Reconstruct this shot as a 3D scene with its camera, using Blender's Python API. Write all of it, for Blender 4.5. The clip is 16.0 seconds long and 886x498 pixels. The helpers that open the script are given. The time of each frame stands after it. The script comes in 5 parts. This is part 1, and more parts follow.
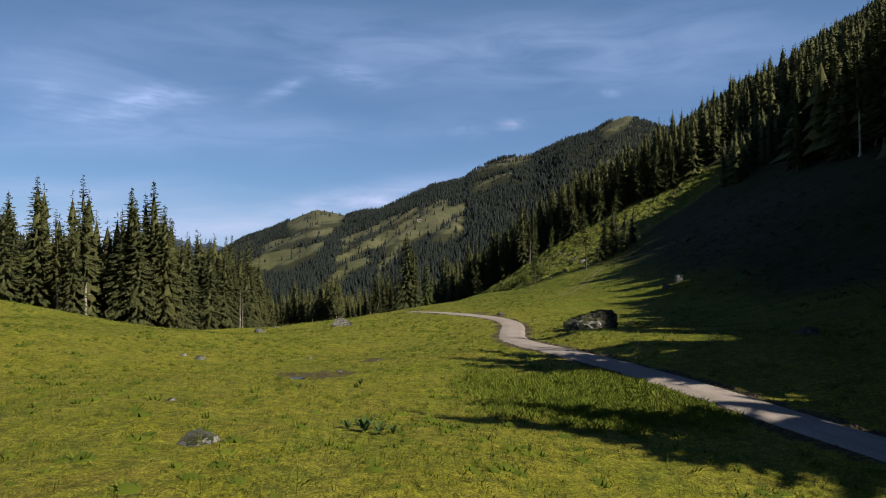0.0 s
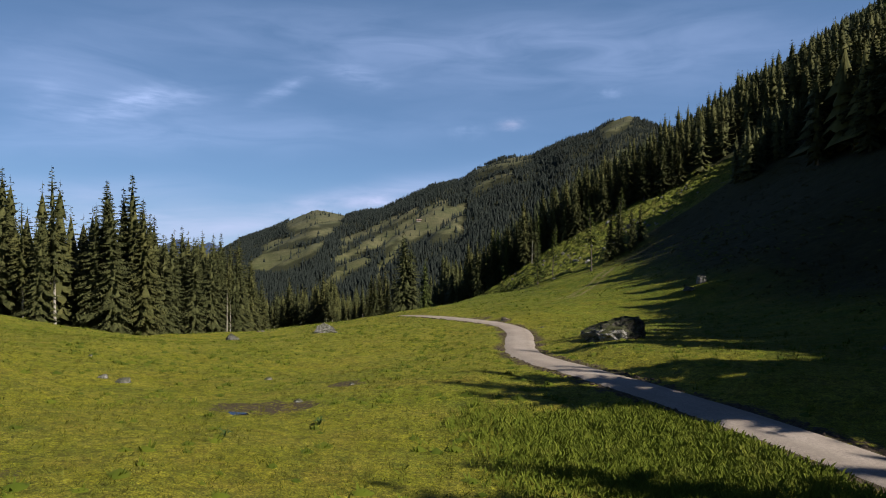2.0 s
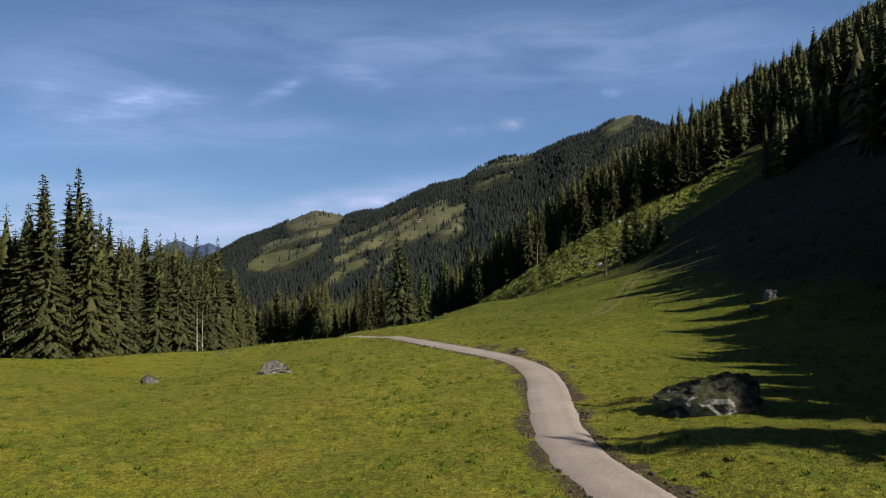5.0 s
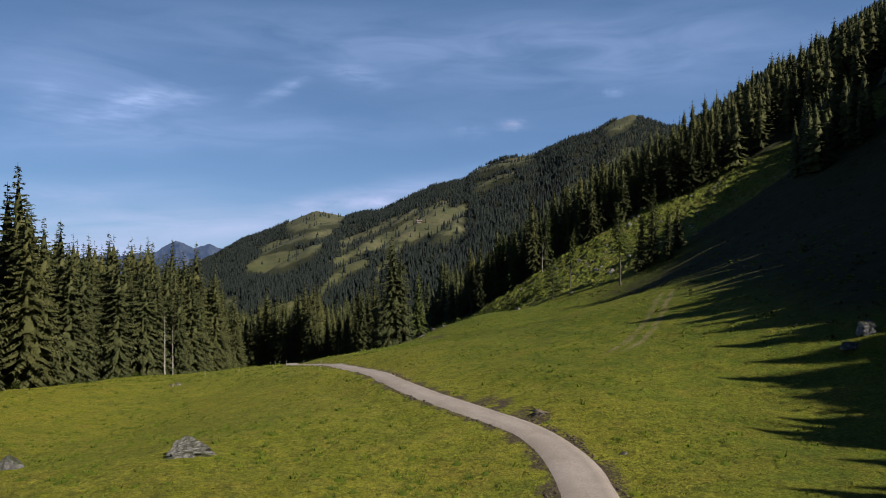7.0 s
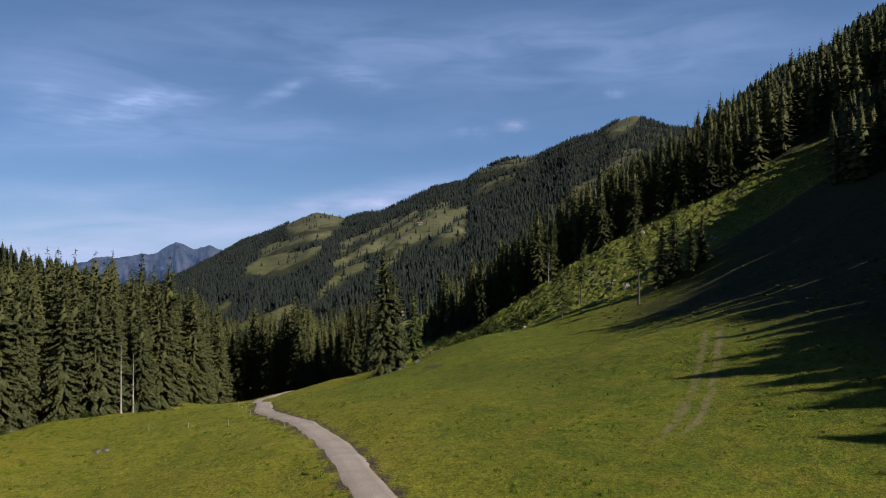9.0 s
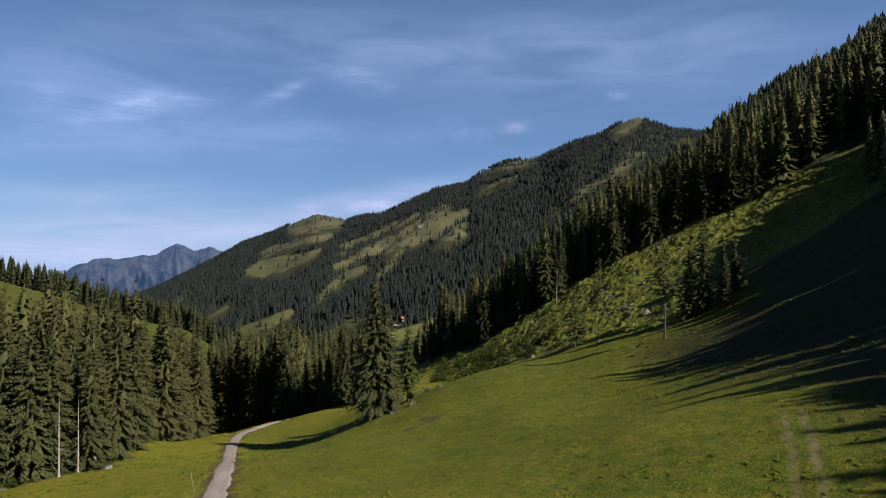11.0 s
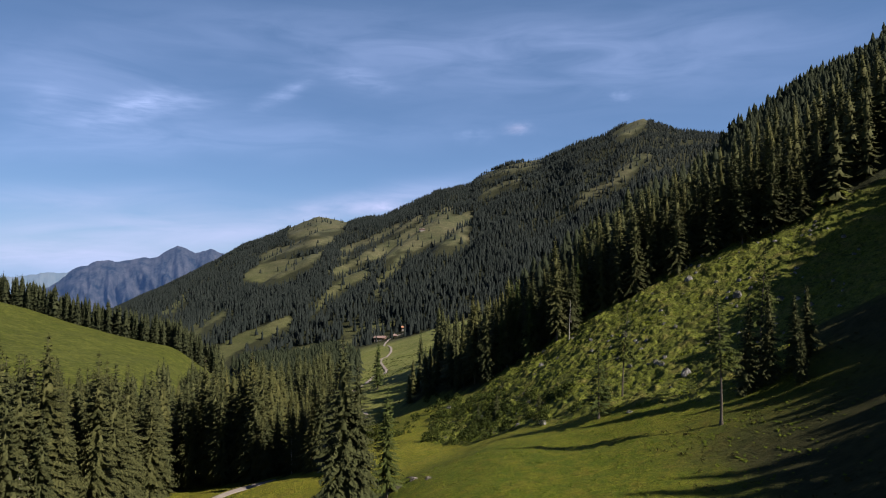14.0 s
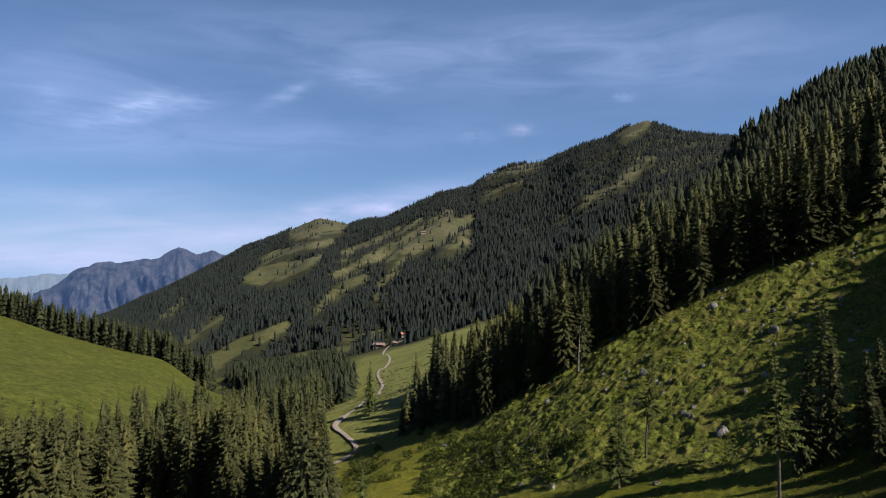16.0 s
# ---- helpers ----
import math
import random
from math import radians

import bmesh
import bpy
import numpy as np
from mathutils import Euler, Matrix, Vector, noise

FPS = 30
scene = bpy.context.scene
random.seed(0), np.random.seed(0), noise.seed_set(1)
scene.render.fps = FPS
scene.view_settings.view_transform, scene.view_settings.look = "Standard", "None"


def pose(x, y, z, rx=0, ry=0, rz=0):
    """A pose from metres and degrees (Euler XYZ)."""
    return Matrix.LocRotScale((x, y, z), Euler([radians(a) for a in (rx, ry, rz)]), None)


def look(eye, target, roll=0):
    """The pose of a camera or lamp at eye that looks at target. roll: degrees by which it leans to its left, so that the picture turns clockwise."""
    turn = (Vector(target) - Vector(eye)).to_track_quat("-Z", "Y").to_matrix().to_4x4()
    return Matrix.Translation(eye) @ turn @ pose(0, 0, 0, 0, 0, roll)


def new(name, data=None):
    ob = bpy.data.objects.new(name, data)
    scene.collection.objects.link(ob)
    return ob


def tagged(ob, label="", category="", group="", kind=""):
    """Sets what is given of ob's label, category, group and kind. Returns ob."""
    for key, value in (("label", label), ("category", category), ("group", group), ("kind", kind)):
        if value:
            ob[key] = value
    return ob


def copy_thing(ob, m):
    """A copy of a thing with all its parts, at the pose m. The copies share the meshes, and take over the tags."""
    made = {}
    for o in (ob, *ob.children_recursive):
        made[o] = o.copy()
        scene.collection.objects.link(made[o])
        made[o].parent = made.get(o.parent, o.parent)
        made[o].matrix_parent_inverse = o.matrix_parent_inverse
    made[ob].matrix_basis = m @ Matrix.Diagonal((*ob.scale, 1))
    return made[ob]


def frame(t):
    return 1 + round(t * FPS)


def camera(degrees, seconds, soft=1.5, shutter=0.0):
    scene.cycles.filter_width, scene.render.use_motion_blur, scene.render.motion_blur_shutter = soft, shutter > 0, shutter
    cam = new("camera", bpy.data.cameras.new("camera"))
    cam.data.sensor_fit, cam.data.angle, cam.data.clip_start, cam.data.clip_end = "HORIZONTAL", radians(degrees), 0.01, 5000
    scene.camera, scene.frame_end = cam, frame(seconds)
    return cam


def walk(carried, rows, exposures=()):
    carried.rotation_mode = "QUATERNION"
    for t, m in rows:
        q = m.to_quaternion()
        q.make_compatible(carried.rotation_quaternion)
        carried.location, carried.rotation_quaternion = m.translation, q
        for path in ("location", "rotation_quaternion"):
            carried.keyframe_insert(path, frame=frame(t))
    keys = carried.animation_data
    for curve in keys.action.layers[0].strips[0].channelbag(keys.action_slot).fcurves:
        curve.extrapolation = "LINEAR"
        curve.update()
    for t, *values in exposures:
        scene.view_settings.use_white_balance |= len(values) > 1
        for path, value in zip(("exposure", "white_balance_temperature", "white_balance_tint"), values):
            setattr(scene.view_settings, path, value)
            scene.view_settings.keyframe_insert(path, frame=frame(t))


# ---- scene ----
cam = camera(72.0, 16.0, soft=1.1)
PATH = [
    (0, (0.019, 0.023, 0.002), (0.0317, 10.0227, 0.0398), 0.02),
    (0.5, (0.124, 1.947, -0.116), (0.1337, 11.9471, -0.0756), 0.04),
    (1, (0.216, 4.045, -0.227), (0.2256, 14.0454, -0.1839), 0.06),
    (1.5, (0.310, 6.383, -0.317), (0.3208, 16.3826, -0.2727), 0.09),
    (2, (0.414, 8.954, -0.380), (0.4270, 18.9536, -0.3337), 0.10),
    (2.5, (0.524, 11.729, -0.404), (0.5395, 21.7293, -0.3575), 0.10),
    (3, (0.636, 14.648, -0.373), (0.6529, 24.6478, -0.3262), 0.09),
    (5.5, (1.148, 30.875, 0.793), (1.1510, 40.8752, 0.8432), -0.06),
    (6, (1.317, 34.644, 1.171), (1.3162, 44.6437, 1.2237), -0.07),
    (6.5, (1.514, 38.598, 1.581), (1.5087, 48.5982, 1.6362), -0.07),
    (7, (1.740, 42.627, 2.041), (1.7303, 52.6264, 2.0983), -0.06),
    (7.5, (1.992, 46.692, 2.571), (1.9773, 56.6920, 2.6313), -0.07),
    (8, (2.235, 50.785, 3.189), (2.2152, 60.7850, 3.2546), -0.08),
    (8.5, (2.286, 54.604, 4.265), (2.2621, 64.6037, 4.3348), -0.05),
    (9, (2.439, 58.691, 5.299), (2.4104, 68.6911, 5.3730), -0.03),
    (11.5, (3.164, 80.220, 11.887), (3.1085, 90.2190, 11.9839), 0.10),
    (12, (3.424, 84.800, 13.387), (3.3619, 94.7989, 13.4871), 0.11),
    (12.5, (3.669, 89.403, 14.955), (3.5996, 99.4027, 15.0596), 0.12),
    (13, (4.123, 94.417, 16.411), (4.0459, 104.4159, 16.5181), 0.08),
    (13.5, (4.601, 99.385, 17.884), (4.5150, 109.3839, 17.9920), 0.06),
    (14, (5.069, 104.250, 19.384), (4.9753, 114.2493, 19.4928), 0.06),
    (14.5, (5.522, 109.015, 20.914), (5.4199, 119.0138, 21.0235), 0.07),
    (15, (5.962, 113.741, 22.439), (5.8514, 123.7397, 22.5509), 0.08),
    (15.5, (6.399, 118.469, 23.893), (6.2791, 128.4673, 24.0091), 0.11),
    (16, (6.851, 123.197, 25.175), (6.7216, 133.1956, 25.2991), 0.16),
]
walk(cam, [(t, look(e, g, r)) for t, e, g, r in PATH], exposures=[(0, 0.53, 6600, 11), (3, 0.54, 6600, 12), (5.5, 0.46, 6500, 12), (9, 0.40, 6400, 13), (12, 0.55, 6500, 16), (16, 0.57, 6500, 16)])

# ---------------------------------------------------------------- daylight
SUN_AZIMUTH = math.atan2(0.885, -0.465)      # from north (+y) towards east (+x)
SUN_ELEVATION = radians(41)
world = bpy.data.worlds.new("daylight")
scene.world = world
world.use_nodes = True
wn = world.node_tree
sky = wn.nodes.new("ShaderNodeTexSky")
sky.sky_type, sky.sun_disc = "NISHITA", False
sky.sun_elevation, sky.sun_rotation = SUN_ELEVATION, SUN_AZIMUTH
sky.altitude, sky.air_density, sky.dust_density, sky.ozone_density = 1300, 1.0, 0.15, 3.0
back = wn.nodes["Background"]
back.inputs["Strength"].default_value = 0.035
blue = wn.nodes.new("ShaderNodeMix")      # the deep blue of clear mountain air
blue.data_type, blue.blend_type = "RGBA", "MULTIPLY"
blue.inputs[0].default_value = 1.0
blue.inputs[7].default_value = (0.88, 1.0, 1.20, 1)
wn.links.new(sky.outputs["Color"], blue.inputs[6])
wn.links.new(blue.outputs[2], back.inputs["Color"])

sun = new("sun", bpy.data.lights.new("sun", "SUN"))
sun.data.energy, sun.data.angle, sun.data.color = 5.0, radians(0.53), (1.0, 0.93, 0.82)
toward = Vector((math.sin(SUN_AZIMUTH) * math.cos(SUN_ELEVATION), math.cos(SUN_AZIMUTH) * math.cos(SUN_ELEVATION), math.sin(SUN_ELEVATION)))
sun.matrix_world = look((toward * 300)[:], (0, 0, 0))


# ---------------------------------------------------------------- the lie of the land
# Heights of the pasture at a few stations of the plan, x across the valley, y along it.
STATION_X = [-140, -90, -55, -30, -10, 10, 30, 55, 100]
STATION_Y = [-40, 10, 40, 70, 100, 130, 165, 205, 250, 300, 350]
HEIGHTS = [
    [-2.7, -3.1, -4.0, -3.9, -4.5, -4.2, -2.6, 2.7, 18.0],
    [-1.8, -2.6, -5.3, -6.6, -4.9, -6.6, -5.0, 0.8, 20.4],
    [-1.8, -2.1, -5.0, -5.5, -7.4, -6.6, -4.6, 1.8, 23.7],
    [-5.7, -2.1, -5.3, -9.4, -8.9, -8.5, -7.0, 0.6, 25.7],
    [-12.9, -6.1, -12.6, -14.2, -11.0, -8.1, -5.9, 4.6, 27.2],
    [-21.4, -20.6, -17.0, -15.7, -12.5, -9.8, -4.6, 3.9, 27.4],
    [-29.9, -26.9, -22.9, -20.7, -16.8, -14.0, -9.9, 0.1, 26.7],
    [-38.2, -29.4, -31.8, -31.0, -22.8, -15.0, -11.8, -2.6, 26.7],
    [-46.3, -44.6, -40.4, -33.4, -28.8, -24.9, -14.1, -0.9, 19.1],
    [-54.7, -55.7, -49.4, -44.4, -35.3, -27.2, -14.3, 3.3, 30.9],
    [-56.9, -57.2, -53.3, -46.7, -38.3, -25.2, -10.2, 5.8, 34.0],
]
# The skyline of the mountain across the valley: bearing (x / y), rise (z / y), distance of the crest.
CREST_S = [-2.5, -0.90, -0.60, -0.54, -0.49, -0.43, -0.359, -0.327, -0.280, -0.239, -0.208, -0.178, -0.155, -0.123, -0.100, -0.058, -0.012, 0.035, 0.058, 0.090, 0.150, 0.178, 0.2015, 0.243, 0.271, 0.306, 0.336, 0.364, 0.445, 0.6, 2.5]
CREST_E = [-0.110, -0.110, -0.105, -0.085, -0.062, -0.036, 0.0017, 0.0203, 0.037, 0.0557, 0.0687, 0.064, 0.0584, 0.0665, 0.0675, 0.0880, 0.1090, 0.1180, 0.1360, 0.151, 0.1594, 0.1715, 0.184, 0.1955, 0.2125, 0.2244, 0.213, 0.2028, 0.196, 0.18, 0.15]
CREST_Y = [3300, 3300, 3300, 3300, 3300, 3350, 3500, 3450, 3380, 3300, 3240, 3160, 3090, 3000, 2930, 2810, 2740, 2720, 2700, 2660, 2600, 2460, 2350, 2310, 2285, 2260, 2240, 2220, 2200, 2200, 2200]
# The valley's axis: y, x, floor.
AXIS_Y = [300, 350, 500, 700, 1000, 1400]
AXIS_X = [-100, -110, -125, -180, -260, -420]
AXIS_Z = [-55, -57, -72, -100, -138, -170]


def smooth(a, b, v):
    t = np.clip((np.asarray(v, float) - a) / (b - a), 0, 1)
    return t * t * (3 - 2 * t)


def value_noise(x, y, seed=0):
    """Smooth noise of unit wavelength, about -1 to 1."""
    xi, yi = np.floor(x).astype(np.int64), np.floor(y).astype(np.int64)
    xf, yf = x - xi, y - yi

    def corner(i, j):
        h = (i * 374761393 + j * 668265263 + seed * 982451653) & 0xFFFFFFFF
        h = ((h ^ (h >> 13)) * 1274126177) & 0xFFFFFFFF
        return ((h ^ (h >> 16)) & 0xFFFF) / 32767.5 - 1

    u, v = xf * xf * (3 - 2 * xf), yf * yf * (3 - 2 * yf)
    low = corner(xi, yi) * (1 - u) + corner(xi + 1, yi) * u
    high = corner(xi, yi + 1) * (1 - u) + corner(xi + 1, yi + 1) * u
    return low * (1 - v) + high * v


def fbm(x, y, seed=0, octaves=4):
    total, gain = 0, 0.5
    for k in range(octaves):
        total = total + gain * value_noise(x * 2 ** k, y * 2 ** k, seed + k)
        gain *= 0.5
    return total


def cubic_weights(stations, q):
    xs = np.array(stations, float)
    n = len(xs)
    q = np.clip(q, xs[0], xs[-1])
    i = np.clip(np.searchsorted(xs, q) - 1, 0, n - 2)
    h = xs[i + 1] - xs[i]
    t = (q - xs[i]) / h
    w = np.zeros((len(q), n))
    r = np.arange(len(q))
    w[r, i] += 1 - 3 * t ** 2 + 2 * t ** 3
    w[r, i + 1] += 3 * t ** 2 - 2 * t ** 3
    for k, c in ((i, h * (t - 2 * t ** 2 + t ** 3)), (i + 1, h * (t ** 3 - t ** 2))):
        a, b = np.maximum(k - 1, 0), np.minimum(k + 1, n - 1)
        d = c / (xs[b] - xs[a])
        np.add.at(w, (r, b), d)
        np.add.at(w, (r, a), -d)
    return w


def pasture_z(x, y):
    z = np.einsum("ni,ij,nj->n", cubic_weights(STATION_Y, y), np.array(HEIGHTS), cubic_weights(STATION_X, x))
    over = np.clip(x - 100, 0, 400)
    z = z + 0.60 * np.minimum(over, 135) + 0.15 * np.clip(over - 135, 0, 400)
    return z + 0.05 * np.clip(-140 - x, 0, 300)


def valley_z(x, y):
    xa, za = np.interp(y, AXIS_Y, AXIS_X), np.interp(y, AXIS_Y, AXIS_Z)
    d = x - xa
    right = np.interp(y, [350, 450, 520, 700, 1000], [0.40, 0.30, 0.26, 0.27, 0.27]) * np.maximum(d - 35 * smooth(350, 450, y), 0)
    spur = 0.27 * np.clip(x - 12, 0, 300) * (1 - smooth(405, 520, y))
    hill = -58 - 0.118 * (y - 471) - 0.26 * (x + 148) - 0.45 * np.maximum(y - 585, 0)
    hill = np.minimum(hill, 40)
    left = np.maximum(hill, za - 6) - za
    return za + right + spur + left * smooth(0, 70, -d)


def mountain_z(x, y):
    s = x / np.maximum(y, 1)
    crest = np.interp(s, CREST_S, CREST_Y)
    top = np.interp(s, CREST_S, CREST_E) * crest
    base = valley_z(s * 900, np.full_like(y, 900.0))
    u = (y - 900) / (crest - 900)
    z = base + (top - base) * np.clip(u, 0, 1) ** 1.05
    # spurs that run down from the crest towards the stream
    lane = 5.2 * u - 7.4 * s + 0.9 * fbm(s * 6, y / 900.0, 13, 3)
    ridge = 1 - np.abs(2 * (lane - np.floor(lane)) - 1)
    folds = 32 * (ridge * ridge * (3 - 2 * ridge) - 0.5) + 20 * fbm(s * 14, y / 420.0, 11, 4)
    z = z + folds * smooth(0, 0.35, u) * smooth(0, 0.22, 1 - u) * smooth(-0.55, -0.42, s)
    return z - 0.5 * np.maximum(y - crest, 0) * (1 - smooth(0, 1500, y - crest) * 0.6)


ROAD_X = [30.0, 20.0, 14.6, 11.8, 8.6, 6.8, 6.3, 7.5, 8.15, 8.05, 7.2, 5.9, 3.9, 1.6, -0.1, -2.5, -4.5, -6.0, -7.6, -10.2, -13.0, -22.0, -27.0, -36.0, -45.0, -50.5, -53.0, -50.0, -40.0]
ROAD_Y = [-20.0, 5.0, 20.0, 29.5, 40.0, 47.0, 54.0, 64.5, 70.5, 74.5, 78.5, 81.3, 84.5, 88.5, 92.0, 98.0, 104.0, 108.5, 113.0, 119.0, 125.0, 142.0, 158.0, 185.0, 212.0, 232.0, 247.0, 258.0, 264.0]


def spline(xs, ys, step):
    """A smooth line through the given places, sampled about every step metres."""
    p = np.array([xs, ys], float).T
    p = np.vstack([2 * p[0] - p[1], p, 2 * p[-1] - p[-2]])
    out = []
    for i in range(1, len(p) - 2):
        n = max(2, int(np.linalg.norm(p[i + 1] - p[i]) / step))
        for t in np.arange(n) / n:
            a, b, c, d = p[i - 1], p[i], p[i + 1], p[i + 2]
            out.append(0.5 * (2 * b + (c - a) * t + (2 * a - 5 * b + 4 * c - d) * t * t + (3 * b - a - 3 * c + d) * t ** 3))
    out.append(p[-2])
    return np.array(out)


ROAD = spline(ROAD_X, ROAD_Y, 1.0)


# The wooded ridge on the right: bearing, rise of its tree tops as seen from the pasture.
RIDGE_S = [0.25, 0.305, 0.367, 0.432, 0.497, 0.571, 0.617, 0.70, 0.90, 1.4]
RIDGE_E = [0.165, 0.185, 0.200, 0.237, 0.2836, 0.3207, 0.358, 0.4087, 0.53, 0.75]
RIDGE_Y = 620.0


def ridge_z(x, y):
    """The long slope that climbs from the pasture's side to the ridge."""
    s = np.clip(x / np.maximum(y, 1), 0.2, 1.4)
    foot = pasture_z(s * 300, np.full_like(s, 300.0)) / 300
    top = np.interp(s, RIDGE_S, RIDGE_E) - 15 / RIDGE_Y
    u = np.clip((y - 300) / (RIDGE_Y - 300), 0, 1)
    return (foot + (top - foot) * u) * np.minimum(y, RIDGE_Y) - 0.35 * np.maximum(y - RIDGE_Y, 0)


def bare_z(x, y):
    x, y = np.asarray(x, float), np.asarray(y, float)
    near, mid, far = pasture_z(x, y), valley_z(x, np.maximum(y, 300)), mountain_z(x, np.maximum(y, 900))
    z = near + (mid - near) * smooth(315, 430, y)
    w = smooth(0.27, 0.40, x / np.maximum(y, 1)) * smooth(300, 350, y) * (1 - smooth(850, 1000, y))
    z = z + (ridge_z(x, y) - z) * w
    return z + (far - z) * smooth(900, 1150, y)


ROAD_Z = bare_z(ROAD[:, 0], ROAD[:, 1])
ROAD_Z = np.convolve(np.pad(ROAD_Z, 8, mode="edge"), np.ones(17) / 17, "valid")
ROAD_Z = ROAD_Z - 0.5 * smooth(104, 118, ROAD[:, 1]) * (1 - smooth(140, 165, ROAD[:, 1]))  # cut into the brow


def road_near(x, y):
    """Distance to the road's middle line and the road's height there."""
    dist, height = np.full(len(x), 99.0), np.zeros(len(x))
    pick = np.where((y > -25) & (y < 300) & (x > -70) & (x < 40))[0]
    for k in range(0, len(pick), 4000):
        i = pick[k:k + 4000]
        d = np.hypot(x[i, None] - ROAD[None, :, 0], y[i, None] - ROAD[None, :, 1])
        j = d.argmin(1)
        dist[i], height[i] = d[np.arange(len(i)), j], ROAD_Z[j]
    return dist, height


def ground_z(x, y):
    x, y = np.atleast_1d(np.asarray(x, float)), np.atleast_1d(np.asarray(y, float))
    z = bare_z(x, y)
    close = 1 - smooth(250, 420, y)
    z = z + close * (0.9 * fbm(x / 14, y / 14, 3, 3) + 0.16 * fbm(x / 2.4, y / 2.4, 5, 2))
    rough = rocky(x, y)
    z = z + rough * (1.5 * fbm(x / 7, y / 5, 21, 3) + 0.5 * fbm(x / 1.6, y / 1.6, 23, 2))
    z = z + smooth(300, 500, y) * 5 * fbm(x / 70, y / 70, 7, 3)
    d, h = road_near(x, y)
    return z + (h - z) * (1 - smooth(1.9, 4.6, d))


def rocky(x, y):
    """1 on the rough slope of boulders and low shrubs."""
    n = 6 * fbm(x / 12, y / 12, 31, 2)
    return smooth(0, 8, y - np.interp(x, [-5, 10, 35, 48, 60, 110], [262, 243, 221, 209, 212, 205]) + n) * (1 - smooth(298, 312, y + n)) * smooth(-4, 8, x + n)


# ---------------------------------------------------------------- materials
def material(name, rough=0.85, spec=0.2):
    m = bpy.data.materials.new(name)
    m.use_nodes = True
    b = m.node_tree.nodes["Principled BSDF"]
    b.inputs["Roughness"].default_value = rough
    b.inputs["Specular IOR Level"].default_value = spec
    return m, m.node_tree, b


def add(nt, kind, **inputs):
    node = nt.nodes.new(kind)
    for key, value in inputs.items():
        if hasattr(value, "is_linked"):
            nt.links.new(value, node.inputs[key.replace("_", " ")])
        else:
            node.inputs[key.replace("_", " ")].default_value = value
    return node


def noise_of(nt, scale, detail=4.0, rough=0.6, stretch=None, distortion=0.0):
    where = nt.nodes.new("ShaderNodeTexCoord").outputs["Object"]
    if stretch:
        where = add(nt, "ShaderNodeMapping", Vector=where, Scale=stretch).outputs[0]
    return add(nt, "ShaderNodeTexNoise", Vector=where, Scale=scale, Detail=detail, Roughness=rough, Distortion=distortion).outputs["Fac"]


def ramp(nt, fac, *stops):
    node = nt.nodes.new("ShaderNodeValToRGB")
    e = node.color_ramp.elements
    while len(e) < len(stops):
        e.new(0.5)
    for k, (p, c) in enumerate(stops):
        e[k].position = p
        e[k].color = (c, c, c, 1) if isinstance(c, (int, float)) else (*c, 1)
    nt.links.new(fac, node.inputs[0])
    return node.outputs[0]


def mix(nt, fac, a, b, blend="MIX"):
    node = nt.nodes.new("ShaderNodeMix")
    node.data_type, node.blend_type = "RGBA", blend
    for socket, value in ((node.inputs[0], fac), (node.inputs[6], a), (node.inputs[7], b)):
        if hasattr(value, "is_linked"):
            nt.links.new(value, socket)
        elif isinstance(value, tuple):
            socket.default_value = (*value, 1)
        else:
            socket.default_value = value
    return node.outputs[2]


def maths(nt, op, a, b=0.0, clamp=False):
    node = nt.nodes.new("ShaderNodeMath")
    node.operation, node.use_clamp = op, clamp
    for socket, value in ((node.inputs[0], a), (node.inputs[1], b)):
        if hasattr(value, "is_linked"):
            nt.links.new(value, socket)
        else:
            socket.default_value = value
    return node.outputs[0]


def bump(nt, bsdf, height, strength, distance):
    node = add(nt, "ShaderNodeBump", Strength=strength, Distance=distance, Height=height)
    nt.links.new(node.outputs[0], bsdf.inputs["Normal"])


def cover_of(nt, name):
    node = nt.nodes.new("ShaderNodeAttribute")
    node.attribute_name = name
    return node.outputs["Fac"]


def paint(nt, bsdf, colour):
    nt.links.new(colour, bsdf.inputs["Base Color"])


